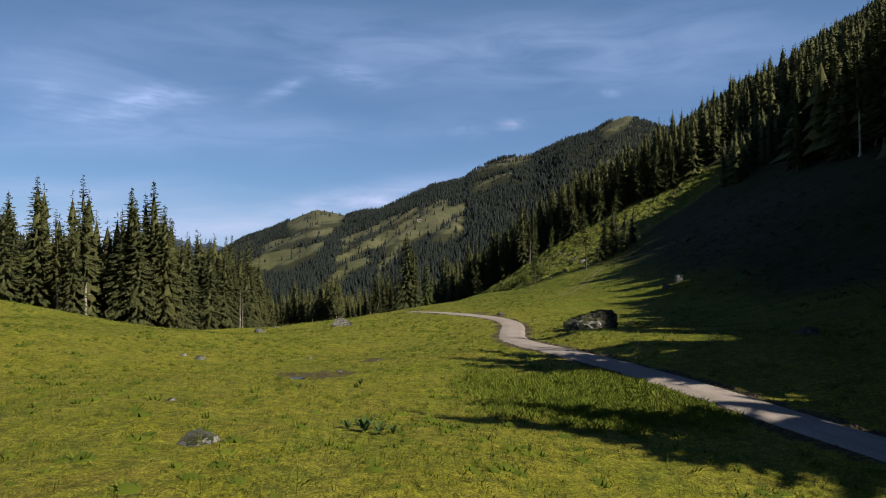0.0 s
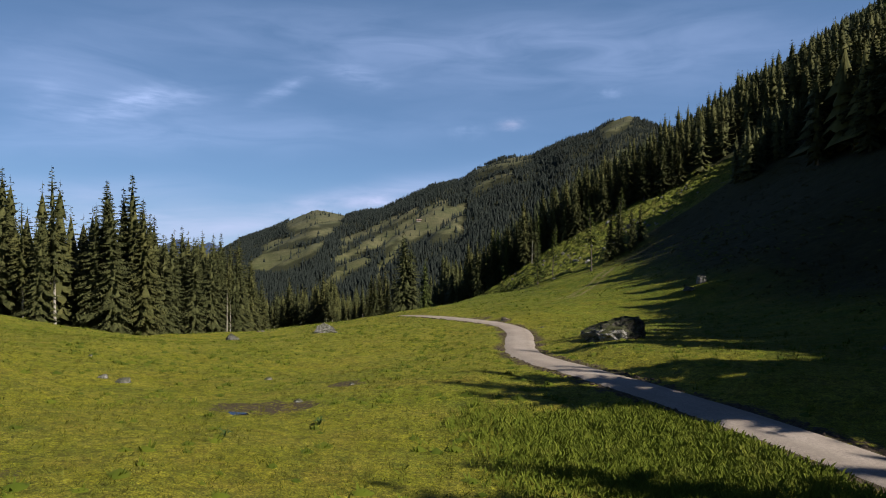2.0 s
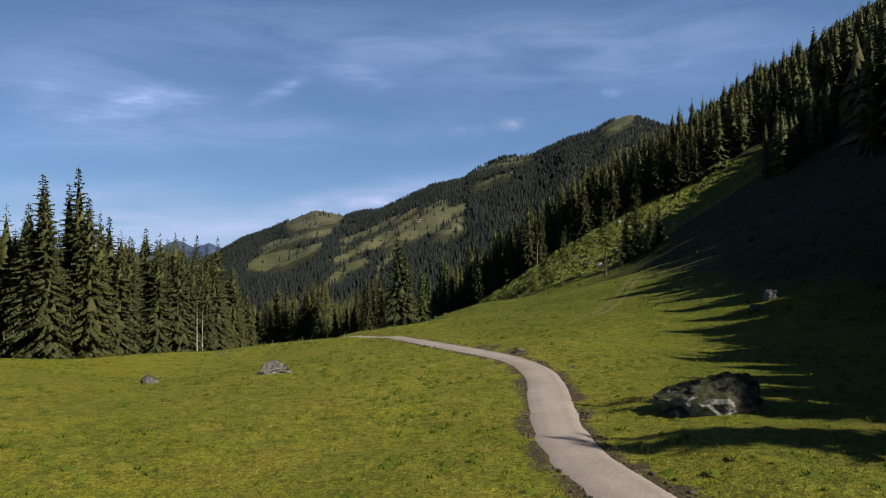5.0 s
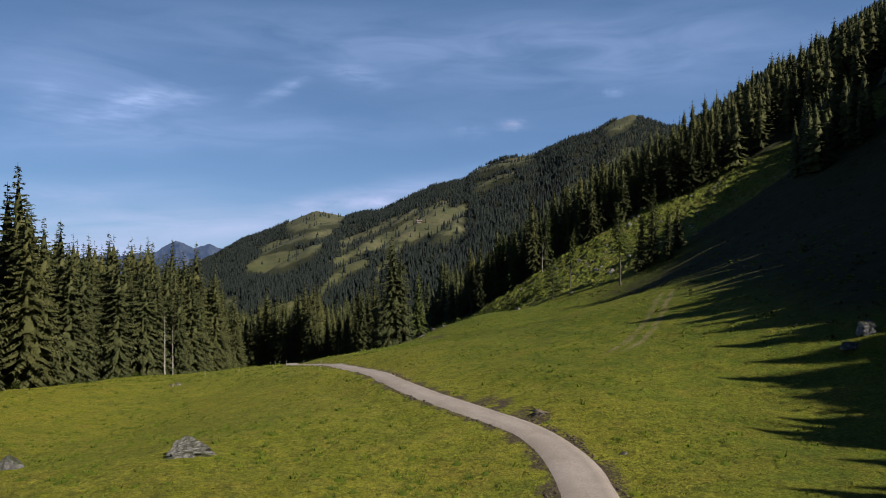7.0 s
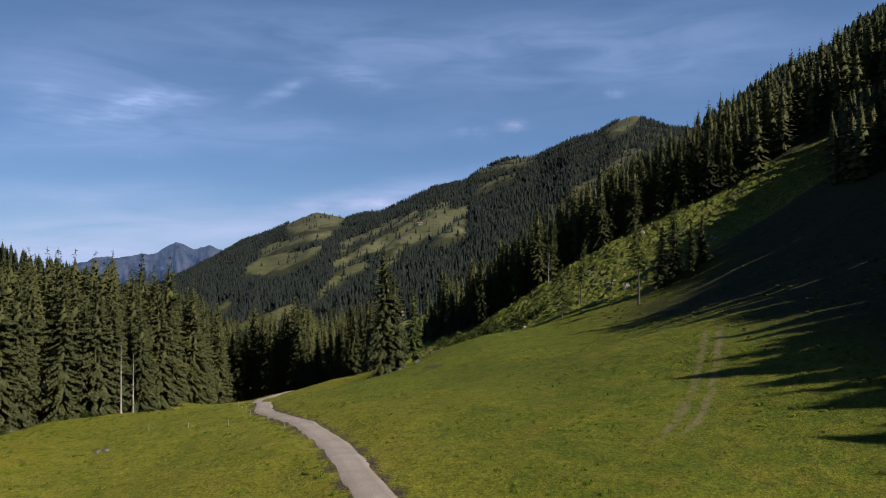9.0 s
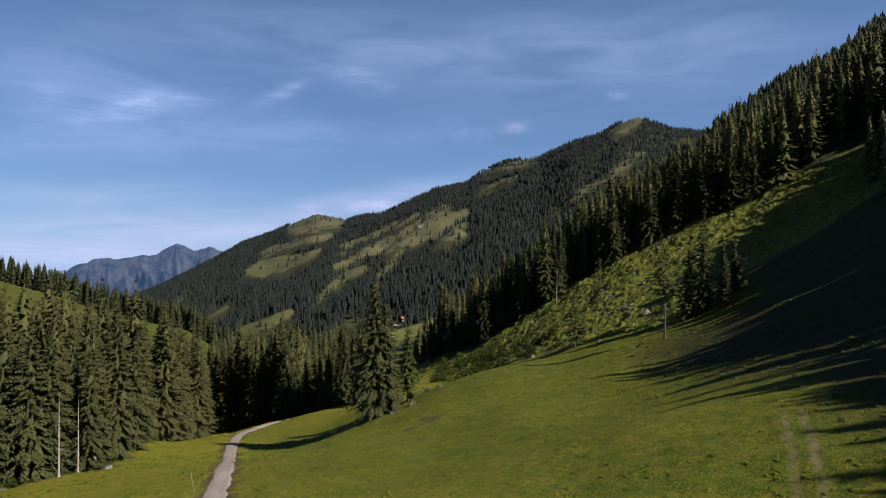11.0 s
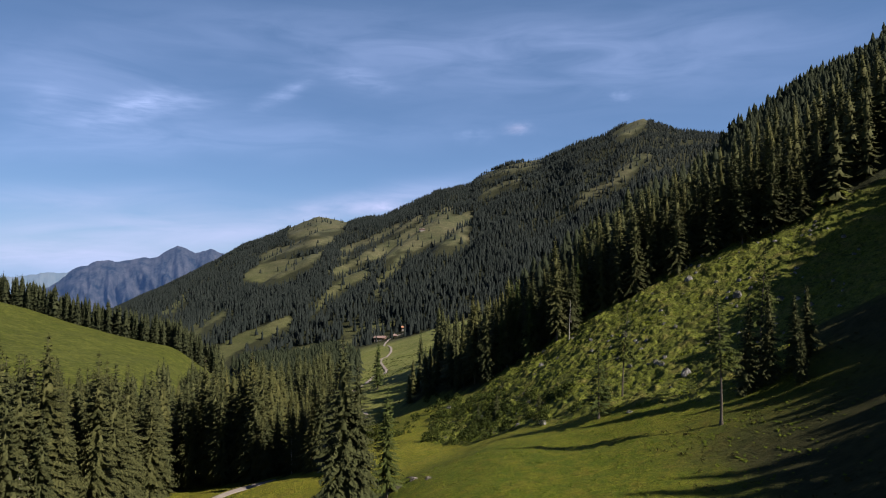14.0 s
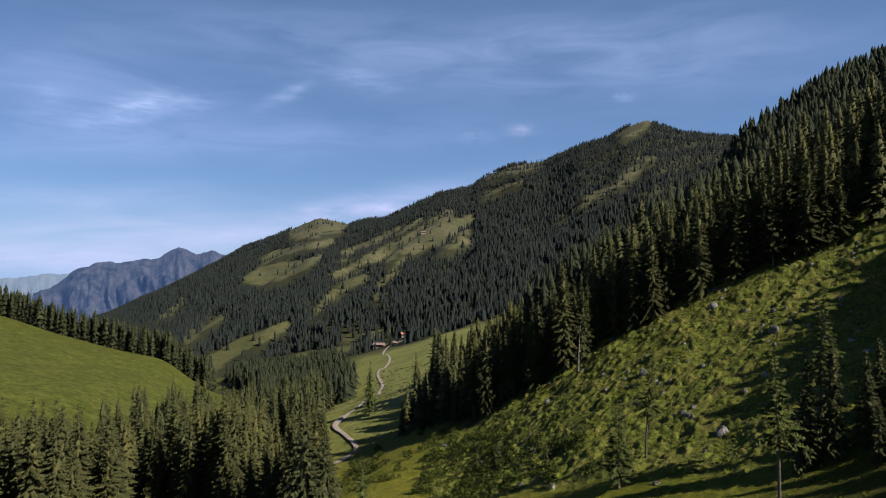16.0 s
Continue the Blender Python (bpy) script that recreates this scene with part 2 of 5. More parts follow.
def meadow_material():
    m, nt, b = material("meadow_grass", 0.9, 0.12)
    broad = noise_of(nt, 0.045, 5, 0.6)
    mid = noise_of(nt, 0.42, 5, 0.65)
    fine = noise_of(nt, 4.5, 6, 0.75)
    tuft = noise_of(nt, 1.5, 5, 0.7, (1, 1.2, 1), 0.6)
    speck = noise_of(nt, 0.95, 6, 0.8, (1, 1.2, 1), 0.4)
    grass = mix(nt, ramp(nt, broad, (0.36, 0.0), (0.62, 1.0)), (0.154, 0.151, 0.011), (0.116, 0.132, 0.010))
    grass = mix(nt, ramp(nt, mid, (0.40, 0.0), (0.66, 0.8)), grass, (0.188, 0.170, 0.022))
    fresh = mix(nt, ramp(nt, mid, (0.40, 0.0), (0.62, 1.0)), (0.060, 0.085, 0.006), (0.103, 0.111, 0.009))
    grass = mix(nt, maths(nt, "MULTIPLY", cover_of(nt, "fresh"), ramp(nt, broad, (0.35, 0.55), (0.6, 0.95))), grass, fresh)
    clump = noise_of(nt, 0.26, 6, 0.72, (1, 1.3, 1), 0.5)
    grass = mix(nt, ramp(nt, clump, (0.52, 0.0), (0.66, 0.55)), grass, (0.152, 0.118, 0.018))
    grass = mix(nt, ramp(nt, clump, (0.34, 0.55), (0.46, 0.0)), grass, (0.060, 0.088, 0.009))
    grass = mix(nt, ramp(nt, tuft, (0.50, 0.0), (0.64, 0.60)), grass, (0.048, 0.064, 0.008))
    grass = mix(nt, ramp(nt, speck, (0.53, 0.0), (0.63, 0.55)), grass, (0.044, 0.056, 0.007))
    straw = noise_of(nt, 0.8, 6, 0.8, (1, 2.2, 1), 0.5)
    grass = mix(nt, ramp(nt, straw, (0.58, 0.0), (0.68, 0.35)), grass, (0.190, 0.165, 0.046))
    grass = mix(nt, 0.8, grass, ramp(nt, fine, (0.32, 0.38), (0.5, 0.97), (0.68, 1.65)), "MULTIPLY")
    grass = mix(nt, 0.9, grass, ramp(nt, noise_of(nt, 17.0, 3, 0.6), (0.36, 0.45), (0.64, 1.65)), "MULTIPLY")
    turf = mix(nt, ramp(nt, noise_of(nt, 0.09, 8, 0.7, (1, 2.2, 1)), (0.40, 0.0), (0.60, 1.0)), (0.052, 0.064, 0.009), (0.082, 0.091, 0.016))
    turf = mix(nt, ramp(nt, speck, (0.54, 0.0), (0.62, 0.75)), turf, (0.034, 0.044, 0.012))
    turf = mix(nt, 0.9, turf, ramp(nt, noise_of(nt, 0.30, 7, 0.75, (1, 1.8, 1)), (0.34, 0.45), (0.66, 1.55)), "MULTIPLY")
    turf = mix(nt, 0.25, turf, ramp(nt, noise_of(nt, 0.5, 5, 0.7, (0.35, 0.9, 2.6), 0.4), (0.42, 0.50), (0.58, 1.30)), "MULTIPLY")
    # two worn wheel tracks that climb the meadow
    place = add(nt, "ShaderNodeSeparateXYZ", Vector=nt.nodes.new("ShaderNodeTexCoord").outputs["Object"]).outputs
    along = maths(nt, "MULTIPLY", maths(nt, "SUBTRACT", place[1], 100.0), 1 / 32.0, True)
    middle = maths(nt, "ADD", maths(nt, "MULTIPLY", maths(nt, "POWER", along, 0.8), 18.0), maths(nt, "ADD", maths(nt, "MULTIPLY", noise_of(nt, 0.3, 2), 1.2), 16.0))
    off = maths(nt, "ABSOLUTE", maths(nt, "SUBTRACT", maths(nt, "ABSOLUTE", maths(nt, "SUBTRACT", place[0], middle)), 0.85))
    worn = maths(nt, "MULTIPLY", ramp(nt, off, (0.18, 1.0), (0.55, 0.0)), ramp(nt, along, (0.02, 0.0), (0.12, 1.0), (0.88, 1.0), (0.99, 0.0)))
    worn = maths(nt, "MULTIPLY", worn, ramp(nt, noise_of(nt, 0.5, 6, 0.8), (0.38, 0.1), (0.58, 0.9)))
    grass = mix(nt, worn, grass, mix(nt, fine, (0.110, 0.086, 0.044), (0.240, 0.190, 0.105)))
    # Hut pasture grass is painted lighter to make up for the grazing sun.
    hay = mix(nt, ramp(nt, noise_of(nt, 0.05, 7, 0.7, (1, 2.0, 2)), (0.38, 0.0), (0.62, 1.0)), (0.118, 0.138, 0.030), (0.182, 0.184, 0.056))
    turf = mix(nt, cover_of(nt, "hay"), turf, mix(nt, 0.7, hay, ramp(nt, noise_of(nt, 0.30, 7, 0.75, (1, 1.8, 1)), (0.34, 0.55), (0.66, 1.45)), "MULTIPLY"))
    grass = mix(nt, cover_of(nt, "turf"), grass, turf)
    alpine = mix(nt, ramp(nt, noise_of(nt, 0.015, 7, 0.75), (0.35, 0.0), (0.65, 1.0)), (0.055, 0.063, 0.030), (0.102, 0.095, 0.052))
    alpine = mix(nt, 0.8, alpine, ramp(nt, noise_of(nt, 0.05, 8, 0.8, (1, 2.0, 3)), (0.36, 0.55), (0.64, 1.45)), "MULTIPLY")
    grass = mix(nt, cover_of(nt, "dry_hazed"), grass, alpine)
    # Brown heath, darkened further to stand in for deep shade on this slope.
    shaded_heath = mix(nt, ramp(nt, noise_of(nt, 0.5, 6, 0.7, (1, 1.6, 1)), (0.40, 0.0), (0.62, 1.0)), (0.017, 0.018, 0.008), (0.040, 0.036, 0.016))
    grass = mix(nt, maths(nt, "MULTIPLY", cover_of(nt, "shaded_heath"), 0.9), grass, shaded_heath)
    scrub = mix(nt, ramp(nt, noise_of(nt, 0.8, 6, 0.8), (0.42, 0.0), (0.58, 1.0)), (0.040, 0.050, 0.010), (0.135, 0.146, 0.025))
    grass = mix(nt, cover_of(nt, "scrub"), grass, scrub)
    soil = mix(nt, noise_of(nt, 1.8, 6, 0.7), (0.030, 0.023, 0.014), (0.090, 0.068, 0.044))
    crumb = maths(nt, "MULTIPLY", ramp(nt, tuft, (0.3, 0.3), (0.62, 1.5)), ramp(nt, noise_of(nt, 5.5, 4, 0.7), (0.38, 0.35), (0.60, 1.5)))
    earth = ramp(nt, maths(nt, "MULTIPLY", cover_of(nt, "soil"), crumb), (0.28, 0.0), (0.60, 1.0))
    grass = mix(nt, earth, grass, soil)
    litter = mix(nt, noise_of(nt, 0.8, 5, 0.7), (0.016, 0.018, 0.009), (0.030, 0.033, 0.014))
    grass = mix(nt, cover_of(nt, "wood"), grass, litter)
    paint(nt, b, grass)
    rise = maths(nt, "ADD", maths(nt, "MULTIPLY", fine, 0.6), maths(nt, "ADD", maths(nt, "MULTIPLY", mid, 1.5), maths(nt, "MULTIPLY", tuft, 0.8)))
    hummock = maths(nt, "MULTIPLY", noise_of(nt, 0.42, 5, 0.7, (1, 1.5, 1)), maths(nt, "MULTIPLY", cover_of(nt, "scrub"), 5.0))
    bump(nt, b, maths(nt, "ADD", rise, hummock), 0.8, 0.30)
    return m


def rough_material():
    m, nt, b = material("rough_pasture_turf", 0.9, 0.1)
    patch = noise_of(nt, 0.22, 5, 0.65)
    mid = noise_of(nt, 0.9, 6, 0.75)
    c = mix(nt, ramp(nt, mid, (0.36, 0.0), (0.62, 1.0)), (0.066, 0.084, 0.013), (0.128, 0.140, 0.022))
    c = mix(nt, ramp(nt, patch, (0.50, 0.0), (0.64, 0.7)), c, (0.150, 0.128, 0.036))
    c = mix(nt, ramp(nt, noise_of(nt, 0.55, 6, 0.8, None, 0.5), (0.52, 0.0), (0.62, 0.75)), c, (0.030, 0.040, 0.010))
    c = mix(nt, ramp(nt, noise_of(nt, 1.6, 5, 0.75), (0.62, 0.0), (0.70, 0.7)), c, (0.110, 0.092, 0.060))
    c = mix(nt, 0.9, c, ramp(nt, noise_of(nt, 3.0, 5, 0.75), (0.36, 0.35), (0.64, 1.55)), "MULTIPLY")
    paint(nt, b, c)
    bump(nt, b, maths(nt, "ADD", mid, noise_of(nt, 3.2, 4, 0.7)), 0.7, 0.2)
    return m


def foliage_material(name, dark, light, tip, gloss=0.06):
    m, nt, b = material(name, 0.75, gloss)
    geo = nt.nodes.new("ShaderNodeNewGeometry").outputs["Random Per Island"]
    info = nt.nodes.new("ShaderNodeObjectInfo").outputs["Random"]
    c = mix(nt, ramp(nt, geo, (0.0, 0.0), (1.0, 1.0)), dark, light)
    c = mix(nt, ramp(nt, noise_of(nt, 0.9, 3), (0.55, 0.0), (0.75, 0.7)), c, tip)
    c = mix(nt, 0.5, c, ramp(nt, info, (0.0, (0.72, 0.78, 0.80)), (0.5, (1.0, 1.0, 1.0)), (1.0, (1.35, 1.22, 0.95))), "MULTIPLY")
    paint(nt, b, c)
    return m


def bark_material():
    m, nt, b = material("spruce_bark", 0.9, 0.1)
    n = noise_of(nt, 3.0, 6, 0.7, (2.5, 2.5, 0.35))
    paint(nt, b, mix(nt, n, (0.060, 0.048, 0.038), (0.175, 0.150, 0.125)))
    bump(nt, b, n, 0.8, 0.05)
    return m


def pale_bark_material():
    m, nt, b = material("weathered_dead_wood", 0.85, 0.15)
    n = noise_of(nt, 4.0, 6, 0.7, (2.5, 2.5, 0.3))
    paint(nt, b, mix(nt, n, (0.21, 0.19, 0.165), (0.42, 0.39, 0.35)))
    bump(nt, b, n, 0.6, 0.03)
    return m


def rock_material(name, dark, light, moss):
    m, nt, b = material(name, 0.9, 0.2)
    n = noise_of(nt, 2.6, 8, 0.8)
    v = add(nt, "ShaderNodeTexVoronoi", Scale=2.2, Vector=nt.nodes.new("ShaderNodeTexCoord").outputs["Object"])
    c = mix(nt, ramp(nt, n, (0.42, 0.0), (0.58, 1.0)), dark, light)
    up = add(nt, "ShaderNodeSeparateXYZ", Vector=nt.nodes.new("ShaderNodeNewGeometry").outputs["Normal"]).outputs[2]
    cap = maths(nt, "MULTIPLY", ramp(nt, up, (0.35, 0.0), (0.8, 1.0)), ramp(nt, noise_of(nt, 1.1, 5, 0.7), (0.5 - moss * 0.5, 0.0), (0.75 - moss * 0.5, 1.0)))
    c = mix(nt, cap, c, (0.034, 0.038, 0.013))
    paint(nt, b, c)
    bump(nt, b, maths(nt, "ADD", n, v.outputs["Distance"]), 0.9, 0.12)
    return m


def gravel_material():
    m, nt, b = material("crushed_stone_gravel", 0.92, 0.15)
    fine = noise_of(nt, 9.0, 7, 0.8)
    broad = noise_of(nt, 0.35, 4, 0.6)
    c = mix(nt, ramp(nt, broad, (0.35, 0.0), (0.7, 1.0)), (0.238, 0.200, 0.168), (0.312, 0.272, 0.236))
    c = mix(nt, 0.8, c, ramp(nt, fine, (0.3, 0.62), (0.7, 1.34)), "MULTIPLY")
    rut = cover_of(nt, "rut")
    c = mix(nt, maths(nt, "MULTIPLY", rut, ramp(nt, noise_of(nt, 0.6, 5, 0.7), (0.35, 0.15), (0.6, 0.75))), c, (0.208, 0.178, 0.150))
    paint(nt, b, c)
    bump(nt, b, fine, 0.5, 0.03)
    return m


def plain_material(name, colour, other, scale=6.0, rough=0.8, spec=0.25, stretch=None):
    m, nt, b = material(name, rough, spec)
    n = noise_of(nt, scale, 6, 0.7, stretch)
    paint(nt, b, mix(nt, n, colour, other))
    bump(nt, b, n, 0.3, 0.02)
    return m


def cloud_material():
    """Thin high cloud: it glows with the daylight that it scatters and lets the sky through."""
    m = bpy.data.materials.new("cirrus")
    m.use_nodes = True
    nt = m.node_tree
    nt.nodes.clear()
    out = nt.nodes.new("ShaderNodeOutputMaterial")
    glow = add(nt, "ShaderNodeEmission", Color=(0.25, 0.46, 0.80, 1), Strength=1.0)
    clear = nt.nodes.new("ShaderNodeBsdfTransparent")
    both = nt.nodes.new("ShaderNodeMixShader")
    uv = nt.nodes.new("ShaderNodeUVMap").outputs[0]

    def streaks(turn, stretch, scale, detail, warp):
        where = add(nt, "ShaderNodeMapping", Vector=uv, Rotation=(0, 0, radians(turn)), Scale=stretch).outputs[0]
        return add(nt, "ShaderNodeTexNoise", Vector=where, Scale=scale, Detail=detail, Roughness=0.55, Distortion=warp).outputs["Fac"]

    soft = ramp(nt, streaks(-6, (1.2, 4.5, 1), 3.0, 4.0, 0.7), (0.30, 0.25), (0.68, 1.3))
    hair = ramp(nt, streaks(52, (1.0, 4.0, 1), 16.0, 5.0, 0.5), (0.28, 0.35), (0.70, 1.5))
    tuft = ramp(nt, streaks(0, (1.0, 1.6, 1), 26.0, 4.0, 0.3), (0.36, 0.3), (0.66, 1.4))
    veil = maths(nt, "MULTIPLY", cover_of(nt, "veil"), soft)
    wisp = maths(nt, "MULTIPLY", cover_of(nt, "wisp"), maths(nt, "MULTIPLY", hair, soft))
    puff = maths(nt, "MULTIPLY", cover_of(nt, "puff"), tuft)
    haze_glow = cover_of(nt, "haze_glow")
    cloud = maths(nt, "ADD", maths(nt, "ADD", veil, wisp), puff, True)
    thick = maths(nt, "ADD", cloud, haze_glow, True)
    share = maths(nt, "DIVIDE", cloud, maths(nt, "ADD", thick, 0.02), True)
    tone = mix(nt, share, (0.21, 0.42, 0.76), (0.42, 0.50, 0.77))
    tone = mix(nt, maths(nt, "MULTIPLY", cover_of(nt, "blush"), share), tone, (0.56, 0.53, 0.70))
    nt.links.new(tone, glow.inputs["Color"])
    nt.links.new(thick, both.inputs[0])
    nt.links.new(clear.outputs[0], both.inputs[1])
    nt.links.new(glow.outputs[0], both.inputs[2])
    nt.links.new(both.outputs[0], out.inputs[0])
    return m


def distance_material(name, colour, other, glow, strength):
    """Far hills, so distant that the hazy air between glows over them: put in as the hills' own emission."""
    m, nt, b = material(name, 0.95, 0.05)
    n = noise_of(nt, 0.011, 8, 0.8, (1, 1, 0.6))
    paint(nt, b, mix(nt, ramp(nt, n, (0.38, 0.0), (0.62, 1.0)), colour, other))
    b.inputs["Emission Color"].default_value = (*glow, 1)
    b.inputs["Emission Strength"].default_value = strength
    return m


MEADOW, ROUGH = meadow_material(), rough_material()
NEEDLES = foliage_material("spruce_needles", (0.037, 0.043, 0.017), (0.071, 0.075, 0.029), (0.092, 0.094, 0.038))
LARCH = foliage_material("larch_needles", (0.040, 0.055, 0.015), (0.072, 0.090, 0.026), (0.098, 0.110, 0.036))
# Distant needles are tinted bluish dark to stand in for hazy air.
HAZED_NEEDLES = foliage_material("hazed_spruce_needles", (0.012, 0.017, 0.016), (0.022, 0.028, 0.026), (0.028, 0.035, 0.030), 0.05)
# A weaker share of the same tint, between near and far needles.
MID_NEEDLES = foliage_material("part_hazed_spruce_needles", (0.019, 0.025, 0.014), (0.036, 0.043, 0.022), (0.047, 0.053, 0.026), 0.05)
SHRUB = foliage_material("shrub_leaves", (0.018, 0.028, 0.007), (0.046, 0.062, 0.012), (0.080, 0.094, 0.020))
BLADES = foliage_material("grass_blades", (0.070, 0.083, 0.009), (0.130, 0.135, 0.016), (0.168, 0.148, 0.033), 0.15)
LUSH = foliage_material("lush_grass_blades", (0.074, 0.106, 0.012), (0.124, 0.152, 0.018), (0.155, 0.164, 0.030), 0.12)
BARK, DEADWOOD = bark_material(), pale_bark_material()
DOCK = foliage_material("dock_leaves", (0.030, 0.058, 0.012), (0.050, 0.086, 0.018), (0.070, 0.100, 0.026), 0.25)
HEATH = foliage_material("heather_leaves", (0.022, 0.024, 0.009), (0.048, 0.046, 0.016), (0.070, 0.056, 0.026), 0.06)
TUSSOCK = foliage_material("tussock_grass", (0.060, 0.084, 0.009), (0.104, 0.124, 0.012), (0.140, 0.132, 0.022), 0.06)
PALE_ROCK = rock_material("pale_limestone", (0.09, 0.085, 0.08), (0.30, 0.29, 0.275), 0.45)
MOSSY_ROCK = rock_material("mossy_boulder_stone", (0.018, 0.017, 0.013), (0.085, 0.080, 0.068), 1.2)
GREY_ROCK = rock_material("grey_field_stone", (0.06, 0.06, 0.055), (0.19, 0.185, 0.17), 0.4)
GREY_WOOD = plain_material("weathered_grey_wood", (0.075, 0.066, 0.055), (0.20, 0.18, 0.155), 5.0, 0.9, 0.1, (2, 2, 0.4))
GRAVEL = gravel_material()
VERGE = plain_material("dark_verge_earth", (0.030, 0.023, 0.016), (0.115, 0.090, 0.068), 3.5, 0.95, 0.1)
WOOD_WALL = plain_material("weathered_larch_boards", (0.085, 0.055, 0.035), (0.170, 0.115, 0.075), 2.0, 0.85, 0.15, (1, 1, 0.15))
POST_WOOD = plain_material("bleached_post_wood", (0.30, 0.28, 0.25), (0.50, 0.47, 0.42), 8.0, 0.85, 0.15, (2, 2, 0.3))
RED_ROOF = plain_material("orange_sheet_roof", (0.42, 0.17, 0.085), (0.52, 0.25, 0.14), 1.5, 0.6, 0.3)
GREY_ROOF = plain_material("faded_reddish_roof", (0.19, 0.125, 0.105), (0.29, 0.20, 0.17), 1.5, 0.7, 0.3)
PLASTER = plain_material("grey_plaster", (0.22, 0.20, 0.18), (0.34, 0.32, 0.29), 1.0, 0.9, 0.2)
GLASS_DARK = plain_material("dark_window_pane", (0.02, 0.025, 0.03), (0.03, 0.035, 0.04), 1.0, 0.1, 0.5)
# Bluish tones and a faint emission stand in for the hazy air.
BLUE_RANGE = distance_material("hazed_limestone_range", (0.008, 0.014, 0.020), (0.058, 0.060, 0.066), (0.022, 0.048, 0.115), 0.80)
PALE_RANGE = distance_material("hazed_distant_range", (0.05, 0.08, 0.09), (0.08, 0.10, 0.10), (0.26, 0.36, 0.60), 0.30)
CIRRUS = cloud_material()


# ---------------------------------------------------------------- mesh helpers
def mesh_from(name, verts, faces, mat, smooth_faces=False):
    me = bpy.data.meshes.new(name)
    me.from_pydata([tuple(v) for v in verts], [], [tuple(f) for f in faces])
    me.materials.append(mat)
    if smooth_faces:
        me.shade_smooth()
    return me


def mesh_arrays(name, verts, tris, mat, smooth_faces=False):
    """A mesh of triangles from arrays."""
    me = bpy.data.meshes.new(name)
    verts, tris = np.asarray(verts, np.float32), np.asarray(tris, np.int32)
    me.vertices.add(len(verts))
    me.vertices.foreach_set("co", verts.ravel())
    me.loops.add(tris.size)
    me.loops.foreach_set("vertex_index", tris.ravel())
    me.polygons.add(len(tris))
    me.polygons.foreach_set("loop_start", np.arange(0, tris.size, 3, dtype=np.int32))
    me.materials.append(mat)
    me.update(calc_edges=True)
    if smooth_faces:
        me.shade_smooth()
    return me


def scatter(name, shapes, x, y, z, size, wide, turn, mat, which=None):
    """One mesh of many copies of a few small shapes (verts, tris)."""
    rng = np.random.default_rng(len(x))
    which = rng.integers(0, len(shapes), len(x)) if which is None else which
    vs, ts, start = [], [], 0
    for k, (v, t) in enumerate(shapes):
        i = np.where(which == k)[0]
        if not len(i):
            continue
        v, t = np.asarray(v, float), np.asarray(t)
        c, s = np.cos(turn[i])[:, None], np.sin(turn[i])[:, None]
        px = (v[None, :, 0] * c - v[None, :, 1] * s) * wide[i, None] + x[i, None]
        py = (v[None, :, 0] * s + v[None, :, 1] * c) * wide[i, None] + y[i, None]
        pz = v[None, :, 2] * size[i, None] + z[i, None]
        vs.append(np.stack([px, py, pz], 2).reshape(-1, 3))
        ts.append((t[None] + (np.arange(len(i)) * len(v))[:, None, None]).reshape(-1, 3) + start)
        start += len(i) * len(v)
    return new(name, mesh_arrays(name, np.vstack(vs), np.vstack(ts), mat))


def part(name, me, parent, label=""):
    ob = new(name, me)
    ob.parent = parent
    return tagged(ob, label) if label else ob


# ---------------------------------------------------------------- what grows where
# Open pastures on the mountain across the valley, outlined by bearing (x / y) and rise (z / y).
PASTURES = []


def pasture(strength, *outline):
    PASTURES.append((strength, outline))


pasture(1.0, (-0.257, 0.0436), (-0.238, 0.0640), (-0.212, 0.090), (-0.178, 0.086), (-0.146, 0.074), (-0.169, 0.0483), (-0.206, 0.0418), (-0.243, 0.0372))
pasture(1.0, (-0.297, 0.0047), (-0.271, 0.0186), (-0.234, 0.0307), (-0.197, 0.0381), (-0.171, 0.0399), (-0.188, 0.0288), (-0.225, 0.0233), (-0.257, 0.0121), (-0.285, 0.0001))
pasture(1.0, (-0.32, -0.0194), (-0.294, -0.0305), (-0.262, -0.024), (-0.22, -0.0092), (-0.195, 0.0084), (-0.188, 0.0177), (-0.22, 0.0084), (-0.262, 0.0029), (-0.294, -0.0064))
pasture(0.95, (-0.169, 0.0158), (-0.132, 0.0344), (-0.086, 0.0529), (-0.044, 0.0715), (-0.035, 0.0677), (-0.077, 0.0492), (-0.123, 0.0279), (-0.16, 0.0084))
pasture(0.97, (-0.177, -0.0157), (-0.132, 0.0121), (-0.077, 0.0399), (-0.044, 0.0603), (-0.012, 0.0789), (0.016, 0.0863), (0.007, 0.0677), (0.044, 0.0789), (0.037, 0.0603), (0.021, 0.0455), (0.044, 0.0418), (0.011, 0.027), (-0.026, 0.0307), (-0.044, 0.0186), (-0.077, 0.0186), (-0.086, 0.0047), (-0.114, 0.0047), (-0.146, -0.0092), (-0.169, -0.0231))
pasture(0.85, (-0.206, -0.0694), (-0.178, -0.0416), (-0.151, -0.0157), (-0.114, 0.0001), (-0.123, -0.0184), (-0.155, -0.037), (-0.178, -0.0555), (-0.197, -0.0694))
pasture(0.85, (-0.118, -0.0435), (-0.1, -0.0184), (-0.077, 0.0066), (-0.063, 0.0158), (-0.072, -0.0045), (-0.086, -0.0323), (-0.104, -0.0435))
pasture(0.9, (0.049, 0.1326), (0.081, 0.1437), (0.127, 0.1558), (0.153, 0.165), (0.137, 0.1484), (0.09, 0.1363), (0.062, 0.1289))
